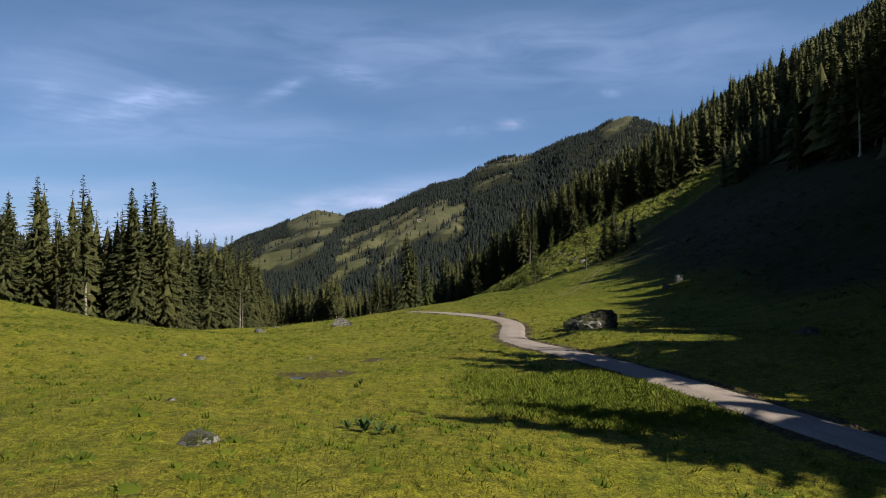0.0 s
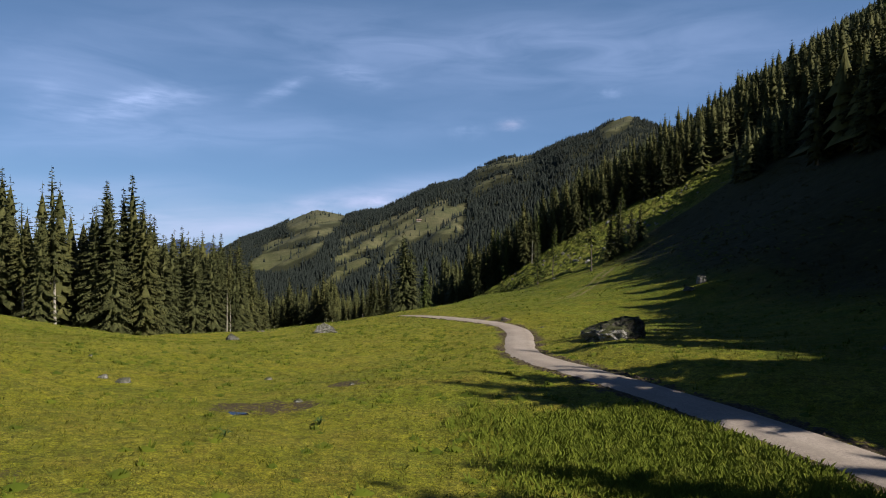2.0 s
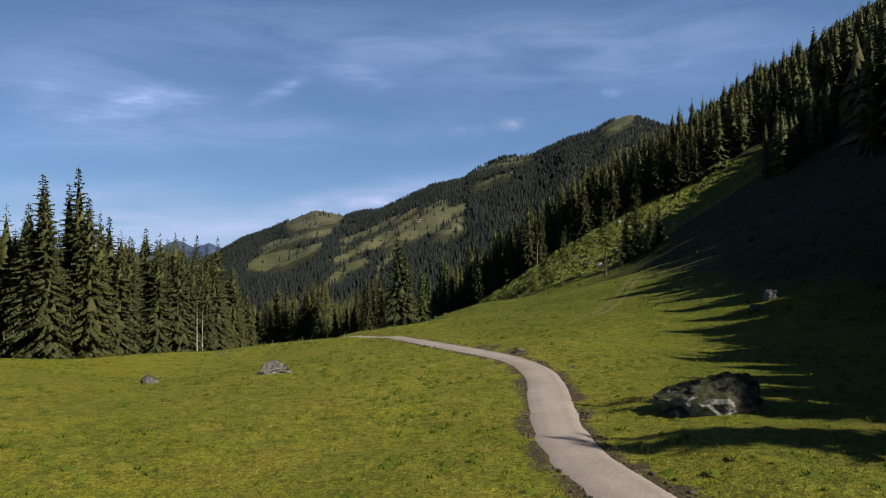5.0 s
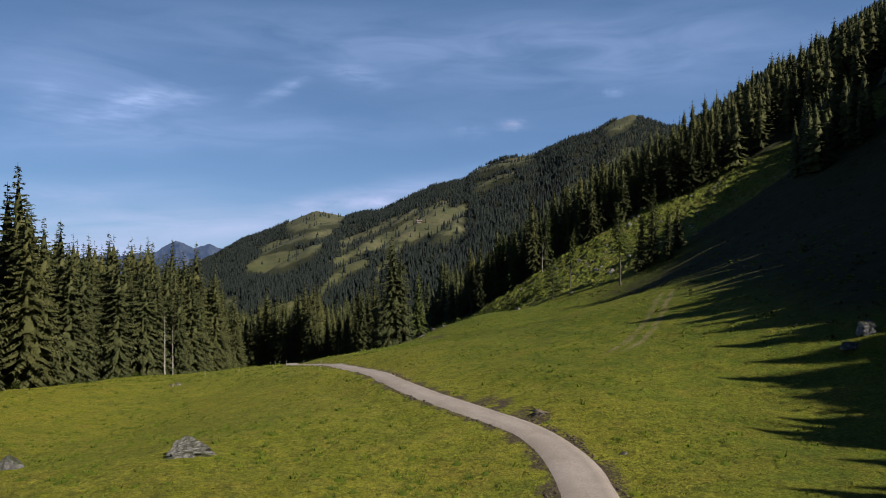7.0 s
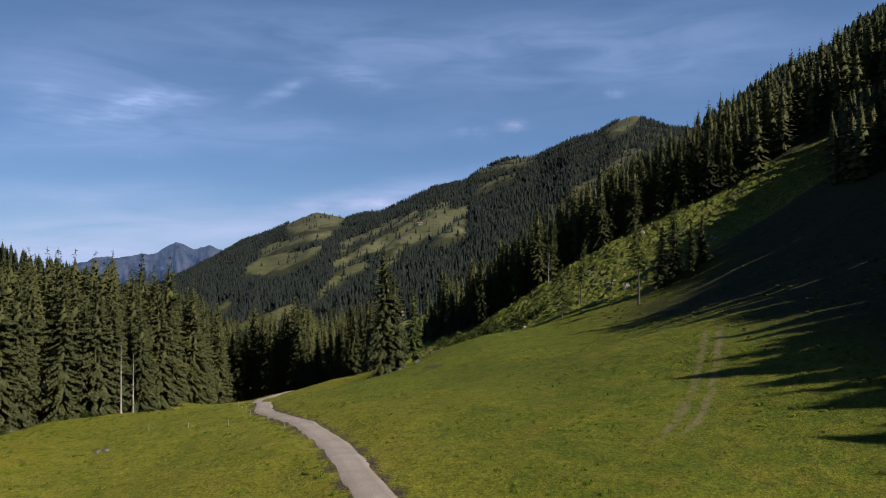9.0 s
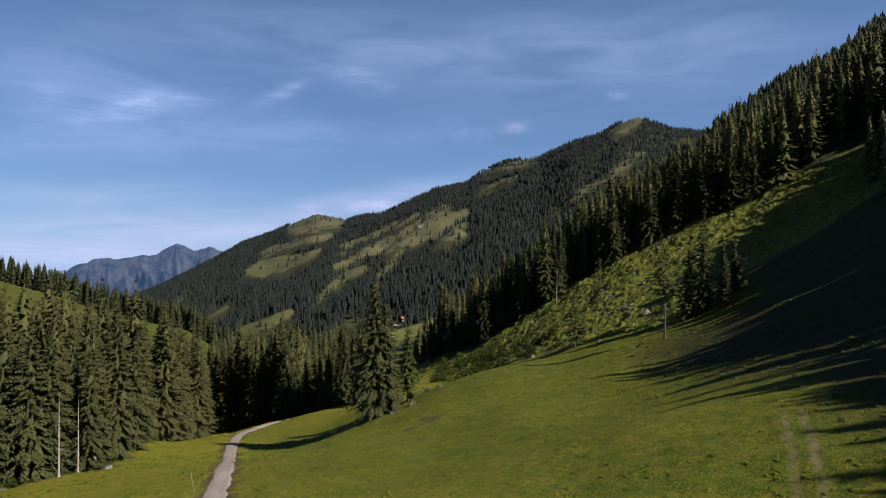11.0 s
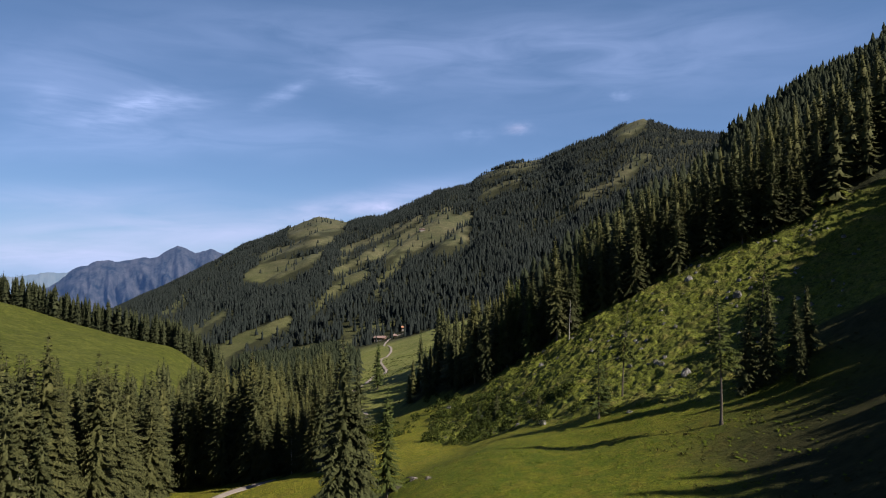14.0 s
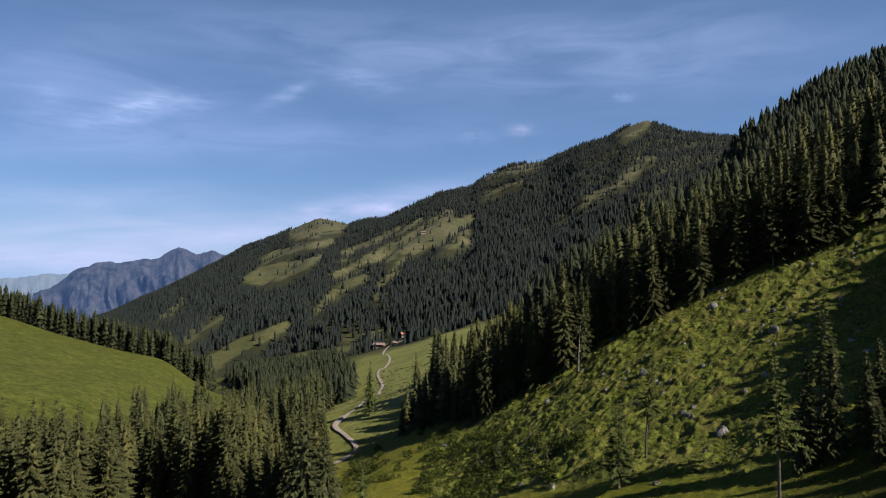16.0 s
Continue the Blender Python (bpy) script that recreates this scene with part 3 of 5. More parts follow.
pasture(0.9, (0.049, 0.1104), (0.081, 0.1206), (0.123, 0.1345), (0.109, 0.1233), (0.076, 0.1122), (0.053, 0.1067))
pasture(1.0, (0.255, 0.1956), (0.28, 0.2140), (0.290, 0.240), (0.326, 0.240), (0.298, 0.203), (0.271, 0.1938))
pasture(0.85, (0.246, 0.1271), (0.266, 0.1484), (0.294, 0.1697), (0.313, 0.1678), (0.29, 0.1456), (0.264, 0.1252))
pasture(0.7, (0.150, 0.072), (0.178, 0.085), (0.218, 0.118), (0.246, 0.128), (0.252, 0.123), (0.227, 0.108), (0.186, 0.078))
pasture(1.0, (-0.392, -0.104), (-0.372, -0.0846), (-0.331, -0.0605), (-0.33, -0.0761), (-0.357, -0.0902), (-0.375, -0.1054))
pasture(1.0, (-0.400, -0.158), (-0.356, -0.1325), (-0.343, -0.1202), (-0.305, -0.101), (-0.256, -0.0801), (-0.225, -0.0698), (-0.232, -0.0829), (-0.279, -0.1057), (-0.317, -0.1289), (-0.338, -0.158))
pasture(1.0, (-0.262, -0.136), (-0.211, -0.1149), (-0.162, -0.1069), (-0.127, -0.1011), (-0.135, -0.1090), (-0.185, -0.1213), (-0.226, -0.1334))
pasture(0.75, (-0.163, -0.0939), (-0.122, -0.0854), (-0.081, -0.0771), (-0.057, -0.0687), (-0.063, -0.0820), (-0.105, -0.0953), (-0.146, -0.1023))
pasture(0.9, (-0.452, -0.081), (-0.412, -0.0561), (-0.395, -0.0478), (-0.403, -0.0624), (-0.43, -0.0781))


def clearing(x, y, z):
    """1 where the far slope is open pasture."""
    s, e = x / np.maximum(y, 1), z / np.maximum(y, 1)
    s = s + 0.008 * fbm(x / 90, y / 90, 41, 4)
    e = e + 0.005 * fbm(x / 90, y / 90, 47, 4)
    open_land = np.zeros(len(s))
    for strength, outline in PASTURES:
        inside = np.zeros(len(s), bool)
        for (s0, e0), (s1, e1) in zip(outline, outline[1:] + outline[:1]):
            if e0 != e1:
                inside ^= ((e0 > e) != (e1 > e)) & (s < s0 + (s1 - s0) * (e - e0) / (e1 - e0))
        open_land = np.maximum(open_land, strength * inside)
    return open_land


def wooded(x, y, z):
    """1 where forest stands."""
    n = 4 * fbm(x / 9, y / 9, 51, 2)
    left_edge = np.interp(y, [60, 98, 112, 130, 185, 215, 250, 283, 300], [-150, -105, -72, -61, -57, -67, -74, -78, -100])
    left = (x < left_edge + n * 0.5) & (y > 98) & (y < 300) & (x > np.interp(y, [98, 230, 300], [-215, -150, -108]))
    # the wood that closes the pasture, and the gorge behind it
    front = np.interp(x, [-90, -75, -60, -45, -27, -12, -2, 20], [292, 289, 284, 270, 253, 236, 250, 330])
    gorge_end = np.interp(x, [-215, -165, -140, -128, -105, -70, -20, 20], [290, 296, 312, 345, 520, 620, 470, 300])
    right_end = np.interp(y, [230, 270, 320, 350, 380, 420, 620], [-12, -24, -34, -45, -49, -53, -90])
    gorge = (y > front + n) & (y < gorge_end + 2 * n) & (x > -185) & (x < right_end + n)
    ridge = (y > 588 + n) & (y < 660) & (x < -178) & (x > -700)
    edge = np.interp(y, [-60, 0, 5, 7, 9, 20, 30, 45, 52, 60, 70, 74, 78, 86, 96, 106, 125, 148, 156, 161, 185, 200, 225, 250, 275], [90, 80, 60, 41, 35, 40, 45, 49, 55, 60, 64, 66, 69, 69, 73, 80, 84, 86, 91, 102, 110, 118, 140, 158, 174])
    right = (x > edge + n * 0.6) & (y <= 275) & (x < 330)
    line = np.interp(x, [0, 12, 42, 60, 85, 110, 150, 400], [330, 308, 297, 290, 287, 277, 272, 270])
    flank = np.interp(y, [300, 323, 373, 423, 470], [-10, -16, 2, 25, 46])
    spur = (y > line + n * 0.6) & (x > flank + n) & (x < 330) & (y < 470)
    slope = (y > 300) & (y < 650) & (x > 0.33 * y)
    lower = (y > 480) & (y < 945) & (x > np.interp(y, [480, 560, 659, 784, 945], [-110, -128, -176, -237, -262])) & (x < np.interp(y, [480, 540, 788, 945], [-54, -58, -115, -152]) + n)
    return left | gorge | ridge | right | spur | slope | lower


def soil_cover(x, y):
    """Bare earth: trodden wet patches and the cut bank beside the road."""
    n = fbm(x / 1.5, y / 1.5, 61, 3)
    c = np.zeros(len(x))
    for cx, cy, rx, ry in ((-7.6, 36.0, 2.3, 1.2), (-10.9, 23.8, 1.4, 0.9), (-4.6, 40.5, 1.4, 0.8), (-4.0, 198.0, 2.2, 1.6), (8.1, 82.6, 1.0, 1.2), (7.2, 84.3, 1.0, 1.4), (6.1, 86.4, 0.9, 1.5), (5.0, 88.4, 0.6, 1.3), (0.5, 176.0, 2.5, 2.0), (-2.6, 171.5, 1.8, 1.6)):
        c = np.maximum(c, 0.85 * smooth(1.3, 0.4, np.hypot((x - cx) / rx, (y - cy) / ry) + 0.9 * n))
    d, _ = road_near(x, y)
    return np.maximum(c, 0.9 * smooth(1.95, 1.55, d + 0.5 * n))


def build_ground():
    s_in = np.linspace(-0.98, 0.98, 260)
    s_out = 0.98 + np.cumsum(np.geomspace(0.012, 0.16, 26))
    cols = np.concatenate([-s_out[::-1], s_in, s_out])
    rows = [-160.0, -110.0, -75.0, -50.0, -35.0, -24.0, -15.0, -8.0, -2.0]
    y = 2.0
    while y < 4950:
        rows.append(y)
        y += 0.40 + 0.0085 * y
    rows = np.array(rows)
    width = 62 + np.maximum(rows, 0)
    gx, gy = width[:, None] * cols[None, :], np.repeat(rows[:, None], len(cols), 1)
    x, y = gx.ravel(), gy.ravel()
    z = ground_z(x, y)
    nr, nc = gx.shape
    i = (np.arange(nr - 1)[:, None] * nc + np.arange(nc - 1)[None, :]).ravel()
    tris = np.concatenate([np.stack([i, i + 1, i + nc + 1], 1), np.stack([i, i + nc + 1, i + nc], 1)])
    me = mesh_arrays("ground", np.stack([x, y, z], 1), tris, MEADOW, True)
    far = smooth(820, 950, y)
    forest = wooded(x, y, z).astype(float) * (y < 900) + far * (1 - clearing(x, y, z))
    # Drier alpine grass higher up; the even share greys far pastures like hazy air.
    dry_hazed = far * (0.60 + 0.40 * smooth(-130, 90, z))
    for key, values in (("wood", np.clip(forest, 0, 1) * 0.9), ("soil", soil_cover(x, y)), ("dry_hazed", np.clip(dry_hazed, 0, 1)), ("scrub", rocky(x, y)), ("fresh", smooth(2, 14, x - np.interp(y, ROAD[:, 1], ROAD[:, 0])) * smooth(235, 215, y)), ("turf", smooth(300, 350, y)), ("hay", smooth(-75, -45, x + 0.10 * (y - 400)) * smooth(300, 350, y)), ("shaded_heath", smooth(33, 45, x + 5 * fbm(x / 9, y / 9, 77, 3)) * smooth(10, 30, y) * np.maximum(smooth(215, 180, y), smooth(58, 72, x) * smooth(285, 250, y) * (1 - 0.6 * rocky(x, y))))):
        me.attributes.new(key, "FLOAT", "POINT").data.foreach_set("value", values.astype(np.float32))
    return tagged(new("ground", me), "sloping alpine pasture and valley sides of yellow-green grass", "ground", kind="structure")


def ribbon(name, line, heights, half, mat, lift, strips=9, crown=0.05):
    """A road along a line of the plan, draped on the land, with worn wheel ruts."""
    tangent = np.gradient(line, axis=0)
    tangent /= np.linalg.norm(tangent, axis=1)[:, None]
    side = np.stack([tangent[:, 1], -tangent[:, 0]], 1)
    us = np.linspace(-1, 1, strips)
    n = len(line)
    ragged = 1 + 0.10 * fbm(np.arange(n) / 4.0, np.zeros(n), 5, 3)
    verts, rut = [], []
    for k in range(n):
        for u in us:
            p = line[k] + side[k] * u * half * ragged[k]
            drop = 0.10 if abs(u) == 1 else 0.0
            verts.append((p[0], p[1], heights[k] + lift + crown * (1 - u * u) - drop))
            rut.append(math.exp(-((abs(u) - 0.5) / 0.16) ** 2))
    i = (np.arange(n - 1)[:, None] * strips + np.arange(strips - 1)[None, :]).ravel()
    tris = np.concatenate([np.stack([i, i + 1, i + strips + 1], 1), np.stack([i, i + strips + 1, i + strips], 1)])
    me = mesh_arrays(name, np.array(verts), tris, mat, True)
    me.attributes.new("rut", "FLOAT", "POINT").data.foreach_set("value", np.array(rut, np.float32))
    return new(name, me)


ground = build_ground()
road = tagged(ribbon("road", ROAD, ROAD_Z, 1.33, GRAVEL, 0.06), "narrow pale gravel farm road winding down the pasture", "road", kind="structure")


# ---------------------------------------------------------------- trees
def profile_of(f):
    """The outline of a spruce: reach of the boughs at a share f of the crown's height."""
    return (1 - f) ** 0.78 * min(1.0, 0.72 + 2.0 * f) + 0.010


def conifer_crown(rng, height, radius, start, boughs, droop, ragged, twigs, core=0.5, plate=1.0):
    """Triangles of a conifer's crown: drooping boughs, each a narrow bent spray fringed with small hanging twigs, round a dark inner core."""
    v, t = [], []
    tall = height - start

    def tri(a, b, c):
        k = len(v)
        v.extend((a, b, c))
        t.append((k, k + 1, k + 2))

    if core:
        tiers = 7
        for i in range(tiers):
            f = i / tiers * 0.90
            k0, r = len(v), radius * core * profile_of(f)
            v.append((0, 0, start + tall * min(f + 0.22, 0.94)))
            for k in range(8):
                a, q = 0.785 * k + i, r * (1.15 if k % 2 else 0.65) * rng.uniform(0.8, 1.15)
                v.append((q * math.cos(a), q * math.sin(a), start + tall * f - rng.uniform(0, 0.03) * tall))
            t.extend((k0, k0 + 1 + k, k0 + 1 + (k + 1) % 8) for k in range(8))
    lobe, lobe2 = rng.uniform(0, 6.3), rng.uniform(0, 6.3)
    for w in range(boughs):
        f = 1 - (1 - (w + rng.random()) / (boughs + 1)) ** 0.84
        f = min(max(f + rng.uniform(-0.012, 0.012), 0.0), 0.985)
        z0 = start + tall * f
        a = w * 2.39996 + rng.uniform(-0.5, 0.5)
        uneven = 1 + 0.15 * math.sin(a * 2 + lobe + f * 8) + 0.10 * math.sin(f * 31 + lobe2)
        if rng.random() < ragged * 0.22:
            continue
        length = max(radius * profile_of(f) * uneven * rng.uniform(1 - ragged, 1.12), 0.3)
        ca, sa = math.cos(a), math.sin(a)
        rise = 0.55 * f ** 1.5 + rng.uniform(-0.08, 0.10)
        d = droop * rng.uniform(0.7, 1.3) * (1.1 - 0.6 * f)

        def at(u, side, low):
            r = u * length
            return (ca * r - sa * side, sa * r + ca * side, z0 + rise * r - d * length * u ** 1.7 - low)

        half = plate * (0.10 * length + 0.10) * rng.uniform(0.8, 1.25)
        hang = plate * (0.10 * length + 0.10) * rng.uniform(0.7, 1.3)
        m = rng.uniform(0.5, 0.7)
        k0 = len(v)
        v.extend((at(0.12, 0, 0), at(m, half, hang), at(1.0, 0, 0.05 * length), at(m, -half, hang)))
        t.extend(((k0, k0 + 1, k0 + 2), (k0, k0 + 2, k0 + 3)))
        for q in range(twigs if length > 0.9 else (twigs + 1) // 2):
            u = 0.26 + 0.74 * (q + rng.random()) / twigs
            side = 1 if (q + w) % 2 else -1
            tw = (0.30 + 0.11 * length) * (1.15 - 0.5 * u) * rng.uniform(0.7, 1.4)
            b = (0.085 + 0.012 * length) * rng.uniform(0.8, 1.4) / length
            fall = rng.uniform(0.2, 1.1)
            tri(at(u - b, 0, 0.02), at(u + b, 0, 0.02), at(u + rng.uniform(0.1, 0.7) * tw / length, side * tw * rng.uniform(0.5, 1.1), fall * tw * 0.8))
    tri((0.07, 0, height - 1.0), (-0.05, 0.06, height - 1.0), (0, 0, height + 0.25))
    tri((0, 0.07, height - 0.9), (0.03, -0.07, height - 0.9), (0, 0, height + 0.2))
    return v, t


def trunk_shape(rng, height, girth, bend=0.0, sides=8, stubs=0):
    v, t = [], []
    levels = [0.0, 0.012, 0.04, 0.15, 0.35, 0.6, 0.85, 1.0]
    for f in levels:
        flare = 1 + 0.7 * max(0, 1 - f / 0.035)
        r = girth * flare * (1 - 0.93 * f)
        cx = bend * f * f
        for k in range(sides):
            a = 6.283 * k / sides
            v.append((cx + r * math.cos(a) * rng.uniform(0.92, 1.08), r * math.sin(a) * rng.uniform(0.92, 1.08), f * height - (0.6 if f == 0 else 0)))
    for i in range(len(levels) - 1):
        for k in range(sides):
            a, b = i * sides + k, i * sides + (k + 1) % sides
            t.extend(((a, b, b + sides), (a, b + sides, a + sides)))
    for _ in range(stubs):
        f = rng.uniform(0.12, 0.8)
        a, r = rng.uniform(0, 6.283), rng.uniform(0.5, 1.9) * (1.1 - f)
        c = np.array([bend * f * f, 0, f * height])
        d = np.array([math.cos(a), math.sin(a), rng.uniform(-0.35, 0.2)])
        p = np.array([-math.sin(a), math.cos(a), 0]) * 0.05
        k0 = len(v)
        v.extend((tuple(c + p), tuple(c - p), tuple(c + (0, 0, 0.09)), tuple(c + d * r)))
        t.extend(((k0, k0 + 1, k0 + 3), (k0 + 1, k0 + 2, k0 + 3), (k0 + 2, k0, k0 + 3)))
    return v, t


def conifer(name, seed, height, radius, start, boughs, droop, ragged, twigs, leaves, label, category, bend=0.0, girth=0.24, stubs=6, bark=None, core=0.42):
    """A conifer as a thing with trunk and crown, standing at the origin."""
    rng = random.Random(seed)
    root = new(name)
    root.empty_display_size = 0.5
    part("trunk", mesh_arrays("trunk", *trunk_shape(rng, height * 0.97, girth, bend, 8, stubs), bark or BARK, True), root)
    v, t = conifer_crown(rng, height, radius, start, boughs, droop, ragged, twigs, core)
    v = np.array(v)
    v[:, 0] += bend * (v[:, 2] / height) ** 2
    part("crown", mesh_arrays("crown", v, t, leaves), root)
    return tagged(root, label, category)


def cone_tree(rng, tiers, sides, narrow):
    """A small simple spruce of unit height for distant woods: ragged overlapping tiers."""
    v, t = [], []
    for k in range(tiers):
        f = (k / tiers) ** 0.92
        top = min(1.0, f + 2.3 / tiers + 0.05)
        low = 0.10 + 0.9 * f
        r = narrow * (1 - f) ** 0.85 * rng.uniform(0.85, 1.12)
        k0 = len(v)
        v.append((0, 0, top if k < tiers - 1 else 1.0))
        turn = rng.uniform(0, 6)
        for j in range(sides):
            a = turn + 6.283 * j / sides
            q = r * (rng.uniform(0.75, 1.35) if j % 2 else rng.uniform(0.4, 0.75))
            v.append((q * math.cos(a), q * math.sin(a), low - (0.03 if j % 2 else -0.02)))
        for j in range(sides):
            t.append((k0, k0 + 1 + j, k0 + 1 + (j + 1) % sides))
    return v, t


def fan_tree(seed, radius, boughs, twigs, core=0.6, plate=1.6):
    """A lighter spruce of unit height for closed stands."""
    rng = random.Random(seed)
    v, t = conifer_crown(rng, 25.0, radius, 1.5, boughs, 0.42, 0.24, twigs, core, plate)
    v = np.array(v) / 25.0
    tv, tt = trunk_shape(rng, 0.7, 0.010, 0, 4)
    tv = np.array(tv)
    tv[:, 2] = np.maximum(tv[:, 2], -0.02)
    return np.vstack([v, tv]), np.vstack([np.array(t), np.array(tt) + len(v)])


SPRUCE_LABEL = "tall dark green spruce with drooping boughs in the forest edge"
spruces = [
    conifer("spruce_tree", 1, 27, 4.5, 2.0, 280, 0.44, 0.26, 10, NEEDLES, SPRUCE_LABEL, "tree"),
    conifer("spruce_tree", 2, 25, 4.2, 1.2, 265, 0.46, 0.28, 10, NEEDLES, SPRUCE_LABEL, "tree"),
    conifer("spruce_tree", 3, 29, 4.7, 3.5, 290, 0.42, 0.30, 10, NEEDLES, SPRUCE_LABEL, "tree", bend=0.4),
    conifer("spruce_tree", 4, 22, 4.1, 0.4, 265, 0.46, 0.24, 10, NEEDLES, SPRUCE_LABEL, "tree"),
    conifer("spruce_tree", 5, 26, 3.4, 9.0, 150, 0.40, 0.40, 9, NEEDLES, "tall thin spruce with a bare lower trunk", "tree", stubs=18, bark=DEADWOOD, core=0.2),
    conifer("spruce_tree", 6, 13, 2.5, 0.2, 210, 0.36, 0.22, 8, NEEDLES, "young bushy green spruce with boughs to the ground", "tree", girth=0.15),
]
larches = [
    conifer("larch_tree", 11, 22, 3.4, 8.6, 170, 0.22, 0.55, 12, LARCH, "light green larch with a thin crown and bare curved trunk", "tree", bend=-1.3, girth=0.26, stubs=14, core=0),
    conifer("larch_tree", 12, 25, 4.2, 2.5, 250, 0.34, 0.36, 11, LARCH, "light green larch standing among dark spruces", "tree", bend=0.3, core=0.3),
    conifer("larch_tree", 13, 15, 2.6, 1.6, 150, 0.26, 0.45, 10, LARCH, "small slender light green larch on the rough slope", "tree", bend=-0.4, girth=0.15, core=0),
]


def plant(kind, x, y, size=1.0, turn=None, wide=None, group="", label=""):
    z = float(ground_z(x, y)[0])
    rng = random.Random(int(x * 131 + y * 17))
    turn = rng.uniform(0, 360) if turn is None else turn
    ob = copy_thing(kind, pose(x, y, z, rng.uniform(-1.2, 1.2), rng.uniform(-1.2, 1.2), turn))
    ob.scale = (size * (wide or rng.uniform(0.88, 1.12)),) * 2 + (size,)
    return tagged(ob, label=label, group=group)


def spots(x0, x1, y0, y1, step, seed, test):
    """Jittered places of a wood, where test holds."""
    rng = np.random.default_rng(seed)
    gx, gy = np.meshgrid(np.arange(x0, x1, step), np.arange(y0, y1, step * 0.87))
    gx = gx + (np.arange(len(gx)) % 2)[:, None] * step / 2
    x = gx.ravel() + rng.uniform(-0.42, 0.42, gx.size) * step
    y = gy.ravel() + rng.uniform(-0.42, 0.42, gx.size) * step
    z = ground_z(x, y)
    keep = test(x, y, z)
    return x[keep], y[keep], z[keep]


def in_wood(x, y, z):
    d, _ = road_near(x, y)
    return wooded(x, y, z) & (d > 5)


S = spruces
mixed = [(S[0], 4), (S[1], 4), (S[2], 2.5), (S[3], 3.5), (S[4], 0.5)]
# single trees that stand out
lone = "trees on the knoll"
plant(S[3], -11.5, 200.5, 1.34, 20, 1.08, lone, "broad lone spruce beside boulders above the road")
plant(S[3], -9.4, 202.2, 1.12, 80, 1.05, lone, "slim spruce in a small clump on the knoll")
plant(larches[1], -5.2, 206.0, 0.74, 10, 1.0, lone, "light green larch in a small clump on the knoll")
plant(larches[0], 46.6, 197.8, 0.98, 0, 0.9, "larches on the slope", "leaning larch with a long bare trunk at the meadow edge")
plant(larches[0], 40.0, 227.5, 0.86, 160, 0.8, "larches on the slope")
plant(larches[2], 33.6, 220.8, 0.95, 60, 1.25, "larches on the slope")
plant(larches[0], 58.5, 209.5, 0.98, 200, 0.9, "larches on the slope")
for px, py, size in ((54.6, 206.0, 1.15), (57.4, 205.0, 1.25), (61.0, 203.5, 0.95), (64.5, 206.0, 0.9), (59.5, 199.0, 0.6), (26.0, 246.0, 0.36), (17.5, 262.0, 0.5), (13.0, 268.0, 0.42)):
    plant(S[5], px, py, size, group="young spruces")
plant(larches[1], -25.0, 362.0, 0.85, group="trees on the hut pasture")
plant(larches[2], -8.0, 392.0, 0.9, group="trees on the hut pasture")
plant(larches[2], 9.0, 425.0, 0.9, group="trees on the hut pasture")
plant(S[4], -73.0, 116.0, 0.86, group="forest edge", label="tall thin spruce with a long bare trunk")
plant(S[4], -81.0, 115.5, 0.82, group="forest edge", label="tall thin spruce with a long bare trunk")
plant(S[4], -84.5, 117.0, 0.84, group="forest edge")


# Out of view; each stands where its shade falls on road and meadow.
for px, py, size in ((29, 10.2, 0.98), (30, 12.6, 1.0), (34, 9.5, 1.0), (33, 20.6, 1.0), (32, 22.8, 1.06), (36, 24.4, 1.0), (36, 26.6, 0.98), (40, 26.4, 1.05), (36, 38.2, 0.96), (38, 36.4, 1.0), (41, 37.2, 1.0), (43, 43, 1.0), (44, 41.2, 1.05), (46, 43.6, 1.05), (48, 40.5, 1.05), (33, 25.6, 1.0), (35, 22.0, 1.0), (31, 15.4, 0.58)):
    plant(S[2] if int(px) % 2 else S[0], px, py, size, group="spruces on the shaded slope")


def at_edge(x, y, z):
    inner = wooded(x + 10, y, z) & wooded(x - 9, y, z) & wooded(x, y - 10, z)
    return in_wood(x, y, z) & ~inner


AREAS = [
    (-140, -50, 98, 300, 5.2, 5, mixed, 0.80, 1.10, "spruces of the wood beside the pasture", lambda x, y, z: x > np.interp(y, [98, 130, 200, 300], [-100, -92, -112, -135])),
    (-84, 8, 236, 322, 5.4, 6, mixed, 0.70, 1.02, "spruces of the wood below the pasture", lambda x, y, z: (y < 320) & ((y >= 300) | (x > -50))),
    (-22, 112, 270, 330, 5.4, 7, [(S[0], 4), (S[1], 3), (S[2], 3), (S[3], 3), (larches[1], 3.2)], 0.80, 1.22, "trees along the top of the rough slope", lambda x, y, z: (y < np.interp(x, [-22, 4, 42, 85, 112], [330, 326, 313, 303, 296])) & (x > -18)),
    (20, 122, -14, 262, 5.0, 8, [(S[0], 4), (S[1], 3), (S[2], 3), (S[4], 0.6), (larches[1], 0.6)], 0.85, 1.12, "spruces on the shaded slope", lambda x, y, z: x < np.interp(y, [0, 40, 150, 262], [52, 76, 94, 140])),
]
mid_x, mid_y, mid_s = [], [], []
